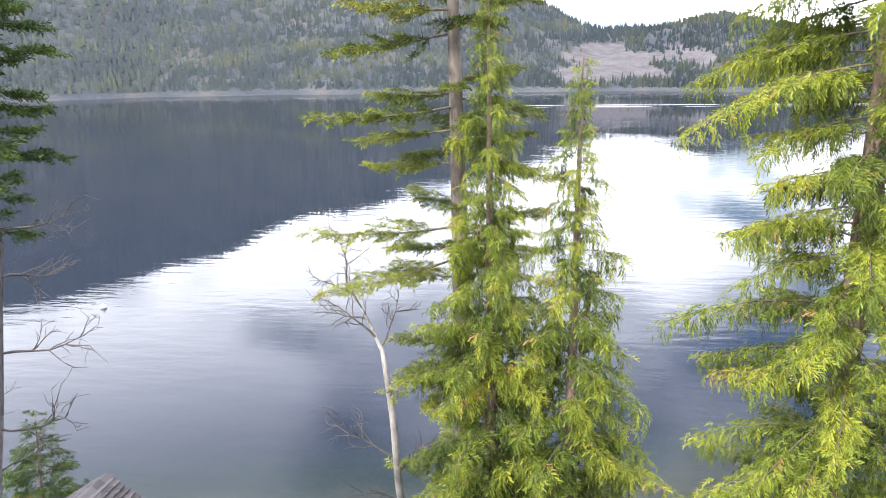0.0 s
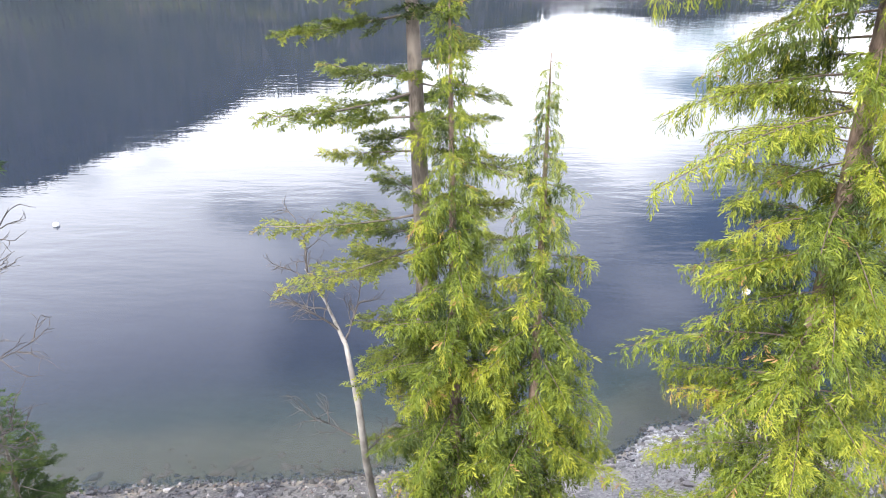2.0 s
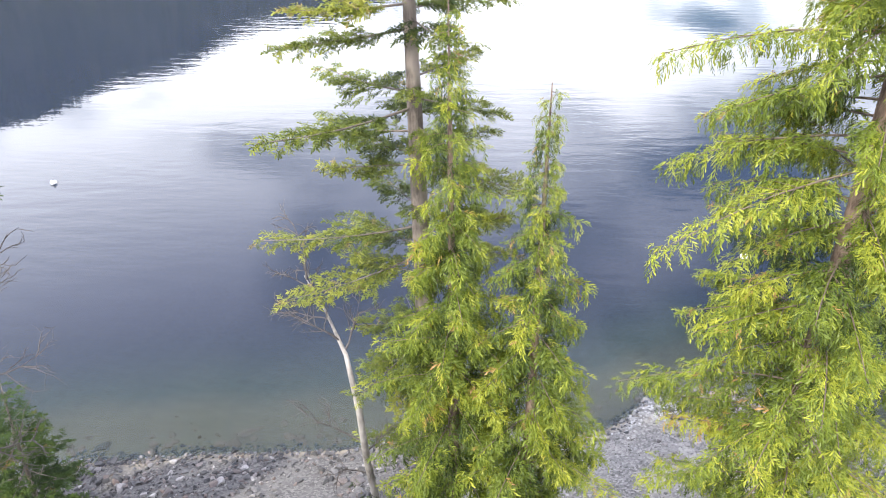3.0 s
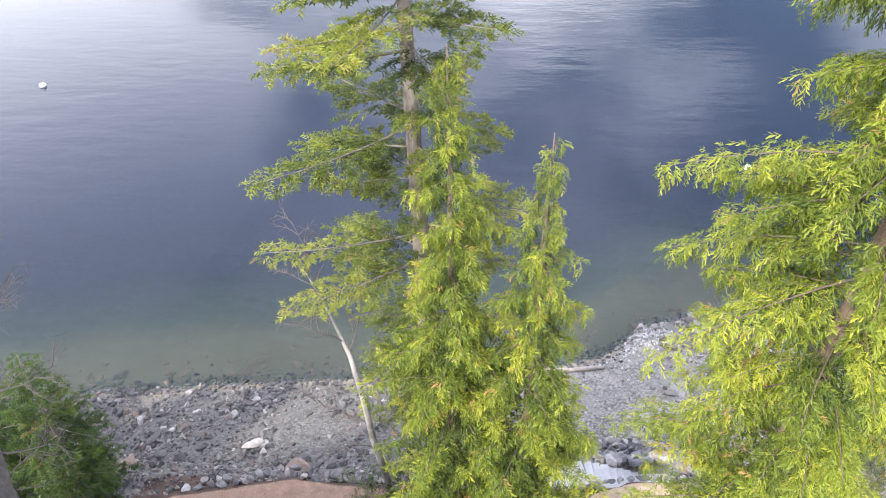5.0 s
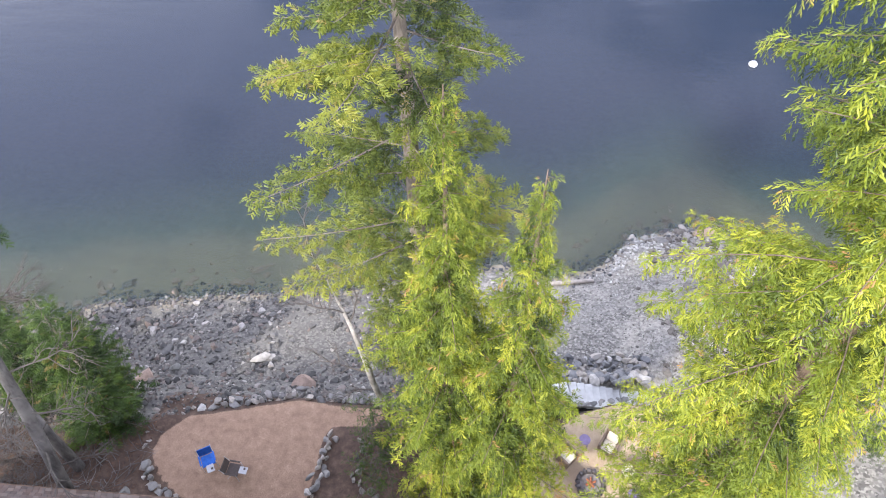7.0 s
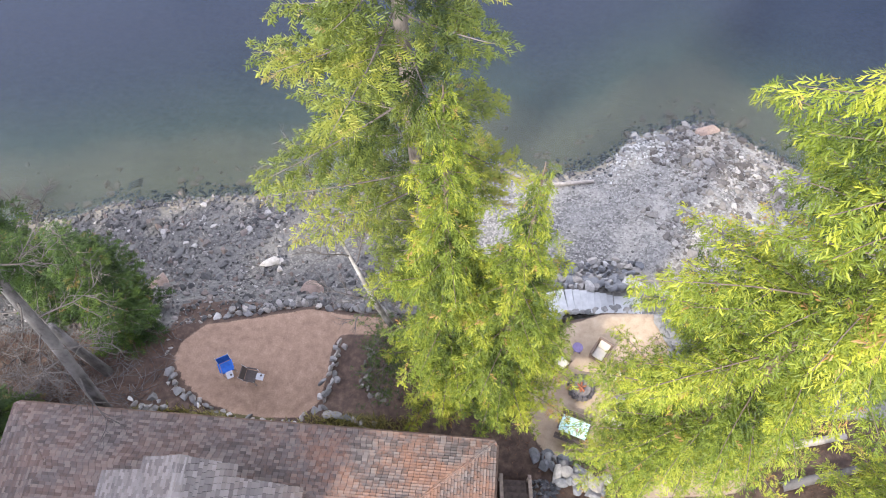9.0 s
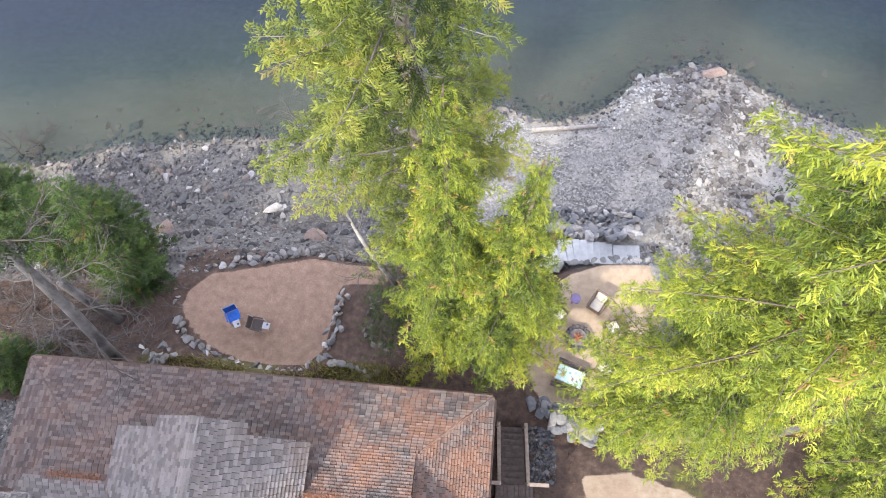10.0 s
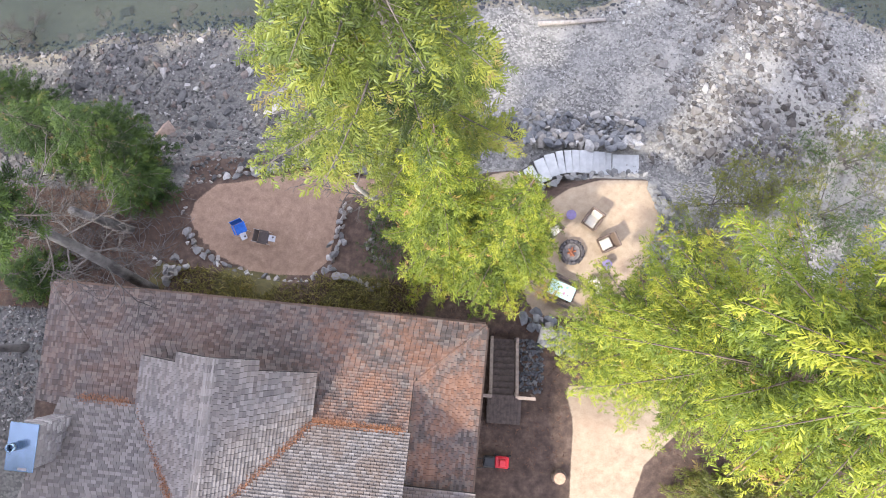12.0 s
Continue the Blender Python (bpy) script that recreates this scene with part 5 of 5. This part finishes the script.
# ---------------------------------------------------------------- wooden stair beside the house
stair = thing("wooden_stair", pose(3.62, 11.2, 7.3), "dark wooden outdoor stair with weathered rails", "stair")
for k in range(9):
    part("tread", box_bm(0.98, 0.27, 0.045, pose(0, 2.85 - k * 0.262, -1.37 + k * 0.152)), DECK, stair, bevel=0.006)
    part("riser", box_bm(0.96, 0.02, 0.16, pose(0, 2.73 - k * 0.262, -1.35 + k * 0.152)), DECK, stair)
for k in range(10):
    part("deck_board", box_bm(0.135, 1.25, 0.04, pose(-0.55 + k * 0.145, 0.02, -0.03)), DECK, stair, bevel=0.005)
part("deck_frame", box_bm(1.5, 1.2, 0.15, pose(0.1, 0.02, -0.2)), DECK, stair)
for s in (-1, 1):
    for y, z in ((3.0, -1.5), (0.72, -0.1)):
        part("rail_post", box_bm(0.1, 0.1, 1.15, pose(s * 0.56, y, z)), RAILWOOD, stair)
    bm = bmesh.new()
    box_bm(0.14, 2.85, 0.05, pose(s * 0.56, 1.86, -0.02 + 0.18, -30), bm)
    part("handrail", bm, RAILWOOD, stair, bevel=0.008)
    part("stringer", box_bm(0.05, 2.9, 0.24, pose(s * 0.51, 1.75, -1.1, -30)), DECK, stair)
part("landing_rail", box_bm(0.75, 0.14, 0.05, pose(0.95, 0.68, 1.05)), RAILWOOD, stair, bevel=0.008)
part("landing_rail", box_bm(0.4, 0.14, 0.05, pose(-0.72, 0.68, 1.05)), RAILWOOD, stair, bevel=0.008)
part("rail_post", box_bm(0.1, 0.1, 1.1, pose(1.28, 0.68, -0.05)), RAILWOOD, stair)
n = 260
stone_field("dark_rubble", r.uniform(4.35, 5.4, n), r.uniform(12.0, 14.2, n), r.uniform(0.12, 0.36, n), WET_STONE, "dark broken rock packed beside the stair", 8)

# ---------------------------------------------------------------- beside the drive
RED = plain("red_enamel", (0.55, 0.02, 0.03), 0.35, 0.1, 5)
BLACK = plain("black_plastic", (0.02, 0.02, 0.022), 0.5, 0.2, 8)
mower = thing("lawn_mower", pose(3.65, 9.0, float(land(3.65, 9.0)) + 0.02, 0, 0, -92), "red push lawn mower with a black grass bag", "lawn mower")
part("deck", box_bm(0.5, 0.6, 0.18, pose(0, 0.1, 0.12)), RED, mower, bevel=0.05)
part("engine", box_bm(0.3, 0.32, 0.2, pose(0, 0.12, 0.30)), RED, mower, bevel=0.05)
part("grass_bag", box_bm(0.46, 0.5, 0.32, pose(0, -0.46, 0.18)), BLACK, mower, bevel=0.06)
for s in (-1, 1):
    tube_part("handle", [(s * 0.2, -0.15, 0.25), (s * 0.2, -0.8, 0.8), (s * 0.18, -1.0, 0.95)], 0.013, BLACK, mower)
    for y in (-0.15, 0.38):
        bm = bmesh.new()
        bmesh.ops.create_cone(bm, segments=18, radius1=0.1, radius2=0.1, depth=0.05, cap_ends=True, matrix=pose(s * 0.27, y, 0.1, 0, 90))
        part("wheel", bm, BLACK, mower)
STUMP_TOP = plain("cut_wood", (0.42, 0.26, 0.17), 0.85, 0.3, 9)
stump = thing("tree_stump", pose(6.25, 8.5, float(land(6.25, 8.5)) - 0.05), "sawn tree stump at the edge of the drive", "stump")
V, F = tubes([[((0, 0, 0), 0.36), ((0, 0, 0.18), 0.29), ((0, 0, 0.42), 0.27)]], 14)
mesh_np("bark", V, F, CEDAR_BARK, stump, smooth=True)
bm = bmesh.new()
bmesh.ops.create_cone(bm, segments=20, radius1=0.25, radius2=0.24, depth=0.03, cap_ends=True, matrix=pose(0, 0, 0.425))
part("cut_face", bm, STUMP_TOP, stump, "pale pinkish cut face")


def fallen_log(p, q, rad, material, label):
    p, q = np.array(p, float), np.array(q, float)
    ob_m = pose(*p)
    V, F = tubes([[(p * 0 + (q - p) * t + np.array((0, 0, 0.02 * math.sin(t * 9))), rad * (1 - 0.3 * t) * (1 + 0.06 * math.sin(t * 23))) for t in np.linspace(0, 1, 9)]], 10)
    ob = mesh_np("log", V, F, material, smooth=True)
    ob.matrix_basis = ob_m
    return tagged(ob, label, "log")


fallen_log((4.9, 31.3, 0.42), (8.6, 31.75, 0.42), 0.14, GREYWOOD, "bleached driftwood log on the beach")
fallen_log((14.4, 16.0, 5.5), (17.4, 16.6, 5.8), 0.2, GREYWOOD, "pale fallen log beside the drive")
fallen_log((14.3, 14.4, 6.1), (17.4, 15.2, 6.4), 0.2, DEAD_BARK, "grey fallen log beside the drive")
fallen_log((13.6, 19.6, 4.75), (15.8, 20.1, 4.8), 0.14, DEAD_BARK, "dark log lying at the edge of the landing")

# ---------------------------------------------------------------- mooring buoys
WHITE = plain("white_plastic", (0.8, 0.8, 0.8), 0.4, 0.05, 3)


def buoy(x, y):
    b = thing("mooring_buoy", pose(x, y, 0), "white round mooring buoy floating on the lake", "buoy", "buoys")
    bm = bmesh.new()
    bmesh.ops.create_uvsphere(bm, u_segments=18, v_segments=10, radius=0.25, matrix=Matrix.Translation((0, 0, 0.12)) @ Matrix.Diagonal((1.25, 1.25, 0.9, 1)))
    part("float", bm, WHITE, b, smooth=True)
    bm = bmesh.new()
    bmesh.ops.create_cone(bm, segments=12, radius1=0.07, radius2=0.05, depth=0.16, cap_ends=True, matrix=Matrix.Translation((0, 0, 0.38)))
    part("mooring_eye", bm, ALU, b)


buoy(-38.8, 64.4)
buoy(22.1, 52.2)

# ---------------------------------------------------------------- bare and broken trees, shrubs
def bare_limb(start, way, length, rad, r, depth, out):
    """A crooked twig that forks; paths of (point, radius) are added to out."""
    p, d = np.array(start, float), np.array(way, float)
    d /= np.linalg.norm(d)
    n = 5
    path = [(p.copy(), rad)]
    for k in range(n):
        d = d + r.normal(0, 0.16, 3)
        d /= np.linalg.norm(d)
        p = p + d * length / n
        path.append((p.copy(), rad * (1 - 0.8 * (k + 1) / n) + 0.003))
        if depth and k > 0:
            for _ in range(2 if depth > 1 else 1):
                side = r.normal(0, 1, 3)
                side -= d * side.dot(d)
                side /= np.linalg.norm(side) + 1e-6
                bare_limb(p, d * 0.7 + side * r.uniform(0.4, 0.9), length * r.uniform(0.3, 0.55), rad * 0.45, r, depth - 1, out)
    out.append(path)


def bare_tree(name, line, radii, limbs, seed, bark, twig, label, depth=2):
    """A tree without leaves; limbs are (position along the stem, direction, length)."""
    r = np.random.default_rng(seed)
    L = [np.array(p, float) for p in line]
    tree = thing(name, pose(*L[0]), label, "tree", "trees")
    V, F = tubes([[(p - L[0], w) for p, w in zip(L, radii)]], 10)
    mesh_np("trunk", V, F, bark, tree, smooth=True)
    for t, way, length in limbs:
        f = t * (len(L) - 1)
        i = min(int(f), len(L) - 2)
        p = L[i] + (L[i + 1] - L[i]) * (f - i) - L[0]
        out = []
        bare_limb(p, way, length, 0.012 + 0.014 * length, r, depth, out)
        V, F = tubes(out, 4)
        mesh_np("limb", V, F, twig, tree, smooth=True)
    return tree


bare_tree("birch_tree", [(-1.5, 20.1, 4.4), (-1.6, 19.9, 7.5), (-1.9, 19.6, 10.7), (-1.95, 19.3, 12.9), (-2.2, 19.3, 15.0), (-2.9, 20.3, 15.8), (-3.7, 21.4, 16.3)], [0.15, 0.13, 0.115, 0.10, 0.065, 0.035, 0.018],
          [(0.98, (-0.2, 0.2, 1.0), 1.7), (0.95, (-0.9, 0.3, 0.2), 1.1), (0.85, (-0.5, 0.5, 0.5), 1.2), (0.8, (-1, 0.4, 0.1), 1.2), (0.72, (-0.6, -0.2, 0.8), 1.5), (0.68, (0.4, 0.5, 0.7), 1.4), (0.4, (-1, 0.1, 0.55), 1.9), (0.36, (0.7, 0.2, 0.5), 1.2), (0.3, (-0.8, -0.4, 0.4), 1.3)], 81, PALE_BARK, TWIG, "pale slender birch with a bare twiggy top")
limbs = [(0.3 + 0.036 * k, (math.cos(k * 2.4 + 0.4), math.sin(k * 2.4 + 0.4), -0.05 - 0.03 * (k % 3)), 1.5 + 0.5 * ((k * 7) % 3) / 2) for k in range(14)]
bare_tree("dead_pine", [(-12.8, 15.3, 5.2), (-12.4, 16.0, 9.5), (-11.95, 16.7, 14.0), (-11.6, 17.3, 18.5), (-11.4, 17.6, 22.5)], [0.26, 0.22, 0.19, 0.14, 0.05], limbs, 82, DEAD_BARK, TWIG, "grey dying pine with bare lichen-pale lower limbs", 2)
bare_tree("snag", [(-14.6, 18.2, 4.2), (-14.55, 18.3, 7.5), (-14.4, 18.4, 10.4)], [0.24, 0.2, 0.17], [(0.5, (-1, 0.3, 0.1), 1.2), (0.7, (0.8, 0.6, 0.1), 1.3), (0.85, (-0.5, -0.8, 0.2), 1.1)], 83, DEAD_BARK, TWIG, "broken grey snag leaning over the bank", 1)
bare_tree("dead_pine", [(-17.6, 12.4, 5.6), (-18.4, 12.5, 9.5), (-19.2, 12.6, 14.0)], [0.2, 0.17, 0.12], [(0.6, (-1, 0.3, 0.1), 1.2)], 84, DEAD_BARK, TWIG, "dark bare trunk standing beside the house", 1)
for k, (x, y, h) in enumerate(((-24.5, 28.6, 2.4), (-23.6, 29.3, 1.8), (-19.6, 17.5, 2.2), (-17.8, 16.4, 1.8), (-20.5, 19.2, 2.0), (-16.6, 16.9, 1.6), (-15.6, 16.2, 1.8), (-18.8, 18.6, 2.2), (-17.2, 18.4, 1.8), (-16.0, 18.6, 1.6), (-14.6, 16.8, 1.3))):
    z = float(land(x, y)) - 0.1
    bare_tree("bare_shrub", [(x, y, z), (x + 0.05, y, z + h * 0.3), (x + 0.1, y + 0.1, z + h * 0.5)], [0.04, 0.035, 0.025], [(0.3 + 0.12 * j, (math.cos(j * 2.1 + k), math.sin(j * 2.1 + k), 0.9), h * 0.7) for j in range(6)], 90 + k, TWIG, TWIG, "leafless grey shrub with many fine twigs", 2)
conifer("pine_top", (-11.65, 17.25, 18.2), (-11.3, 17.7, 28.0), [0.9, 1.5, 1.7, 1.5, 1.0, 0.3], 85, "fir", "green needled crown of the dying pine", "tree", 46, 18, BUSH_LEAF, DEAD_BARK, 0.15, 0.05, spray_size=0.36)
for k, (x, y, top, w) in enumerate(((-18.6, 22.4, 9.4, 2.1), (-15.4, 22.2, 11.2, 2.1), (-14.2, 20.4, 7.2, 1.8), (-21.5, 24.0, 8.0, 2.0), (-18.0, 15.6, 8.6, 1.2))):
    z = float(land(x, y)) - 0.1
    conifer("young_fir", (x, y, z), (x + 0.2, y + 0.1, top), [w, w, w * 0.9, w * 0.7, w * 0.45, 0.2], 110 + k, "fir", "bushy dark green young fir on the bank", "tree", 50, 16, BUSH_LEAF, BARK, 0.12, 0.04, spray_size=0.34)
conifer("young_cedar", (12.6, 8.4, 7.0), (12.8, 8.5, 12.5), [1.8, 1.8, 1.5, 1.0, 0.3], 121, "cedar", "low yellow-green cedar beside the drive", "tree", 42, 12, OLIVE_LEAF, CEDAR_BARK, 0.1, 0.05)
conifer("young_cedar", (15.4, 8.9, 7.0), (15.5, 9.0, 14.5), [2.2, 2.2, 1.9, 1.3, 0.4], 122, "cedar", "yellow-green cedar with dry sprays near the fallen logs", "tree", 50, 12, OLIVE_LEAF, CEDAR_BARK, 0.12, 0.05)
conifer("young_cedar", (16.6, 13.2, 6.6), (16.7, 13.3, 17.5), [2.6, 2.7, 2.3, 1.7, 0.5], 123, "cedar", "bright green cedar behind the drive", "tree", 60, 13, CEDAR_LEAF, CEDAR_BARK, 0.16, 0.05)


def shrub(x, y, h, w, seed, leaf, label, count=1100):
    """A loose shrub: stems and a cloud of single leaves."""
    r = np.random.default_rng(seed)
    z = float(land(x, y)) - 0.05
    sh = thing("shrub", pose(x, y, z), label, "shrub", "shrubs")
    out = []
    for k in range(7):
        a = k * 0.9 + r.uniform(-0.3, 0.3)
        bare_limb((0, 0, 0), (math.cos(a) * 0.6 * w / h, math.sin(a) * 0.6 * w / h, 1), h * r.uniform(0.7, 1.0), 0.03, r, 2, out)
    V, F = tubes(out, 4)
    tagged(mesh_np("stem", V, F, TWIG, sh, smooth=True), kind="stuff")
    ends = np.array([p for path in out for p, _ in path[2:]])
    P = ends[r.integers(0, len(ends), count)] + r.normal(0, 0.12, (count, 3))
    Dv = r.normal(0, 1, (count, 3)) - (0, 0, 0.4)
    V, F = scatter(SPRIG * (1, 1.2, 1), SPRIG_F, P, Dv, r.normal(0, 0.5, (count, 3)) + (0, 0, 1), r.uniform(0.10, 0.22, count))
    mesh_np("leaves", V, F, leaf, sh, tone=np.repeat(np.clip(r.normal(0.5, 0.2, count), 0.02, 0.97), len(SPRIG)))


shrub(13.4, 21.2, 3.2, 2.6, 131, OLIVE_LEAF, "thin olive-green shrub on the stony bank", 2000)
shrub(15.8, 21.6, 4.0, 2.8, 132, OLIVE_LEAF, "olive-green shrub with pale stems", 2200)
shrub(18.4, 21.0, 4.5, 3.0, 133, BUSH_LEAF, "green shrub at the edge of the beach", 2200)
shrub(20.5, 24.0, 3.6, 3.0, 134, OLIVE_LEAF, "loose olive shrub above the beach", 1300)
shrub(12.6, 18.6, 2.4, 2.0, 137, OLIVE_LEAF, "low olive shrub beside the stone wall", 1500)
shrub(12.6, 16.4, 2.6, 1.8, 135, BUSH_LEAF, "small green shrub beside the terrace")
shrub(-1.9, 19.2, 3.2, 1.6, 136, BUSH_LEAF, "green undergrowth at the foot of the birch", 1200)

# tufts of dry grass along the bank behind the terrace
GRASS = leaf_material("dry_grass", (0.09, 0.085, 0.03), (0.20, 0.18, 0.06), (0.32, 0.27, 0.10), (0.36, 0.25, 0.12))
n = 6000
gxx, gyy = r.uniform(-11.8, -0.5, n), r.uniform(14.6, 16.6, n)
ok = (signed(TERRACE_W, gxx, gyy) > 0.35) & (ripple(gxx, gyy, 1.3, 77) > -0.9)
P = np.stack([gxx, gyy, land(gxx, gyy)], 1)[ok]
V, F = scatter(LEAF * (1, 0.16, 1), LEAF_F, P, r.normal(0, 0.6, (len(P), 3)) * (1, 1, 0) + (0, 0, 1), r.normal(0, 1, (len(P), 3)), r.uniform(0.2, 0.5, len(P)))
tagged(mesh_np("grass", V, F, GRASS, tone=np.repeat(r.uniform(0.1, 0.95, len(P)), 4)), "dry yellow-green grass on the bank", "grass", kind="stuff")

# unseen tall firs on the west bank, added to shade the house roof
for k, (x, y, top) in enumerate(((-20.5, 3.6, 31.0), (-17.8, -0.4, 35.0), (-24.5, 2.6, 30.0))):
    conifer("fir_tree", (x, y, 7.0), (x, y + 0.2, top), [3.2, 3.6, 3.8, 3.8, 3.3, 2.3, 0.4], 150 + k, "fir", "tall dense fir added out of view to shade the house", "tree", 78, 11, FIR_LEAF, BARK, 0.3, 0.2, spray_size=0.95)

# leaf litter and broken twigs on the shaded bank
LITTER = plain("leaf_litter", (0.10, 0.055, 0.035), 0.95, 0.6, 4)
n = 9000
lx = np.concatenate([r.uniform(-22, -11.8, n // 2), r.uniform(-4, 6.5, n // 4), r.uniform(10.5, 18, n // 4)])
ly = np.concatenate([r.uniform(14.2, 20.5, n // 2), r.uniform(8.5, 16.4, n // 4), r.uniform(7, 17, n // 4)])
ok = off_terraces(lx, ly, 0.3) & (signed(DRIVE, lx, ly) > 0.1)
P = np.stack([lx, ly, land(lx, ly) + 0.02], 1)[ok]
V, F = scatter(LEAF * (1, 0.5, 1), LEAF_F, P, r.normal(0, 1, (len(P), 3)) * (1, 1, 0.15), r.normal(0, 0.3, (len(P), 3)) + (0, 0, 1), r.uniform(0.06, 0.2, len(P)))
tagged(mesh_np("leaf_litter", V, F, LITTER), "dead brown leaves strewn over the bank", "leaf litter", kind="stuff")
twigs = []
for k in range(420):
    x, y = r.uniform(-22, -12), r.uniform(14.6, 20.5)
    a, L = r.uniform(0, 6.28), r.uniform(0.4, 1.6)
    z = float(land(x, y))
    twigs.append([((x, y, z + 0.03), 0.016), ((x + math.cos(a) * L * 0.5, y + math.sin(a) * L * 0.5, z + 0.14), 0.012), ((x + math.cos(a + 0.3) * L, y + math.sin(a + 0.3) * L, z + 0.05), 0.006)])
V, F = tubes(twigs, 4)
tagged(mesh_np("fallen_twigs", V, F, DEAD_BARK), "grey fallen twigs lying on the bank", "twigs", kind="stuff")
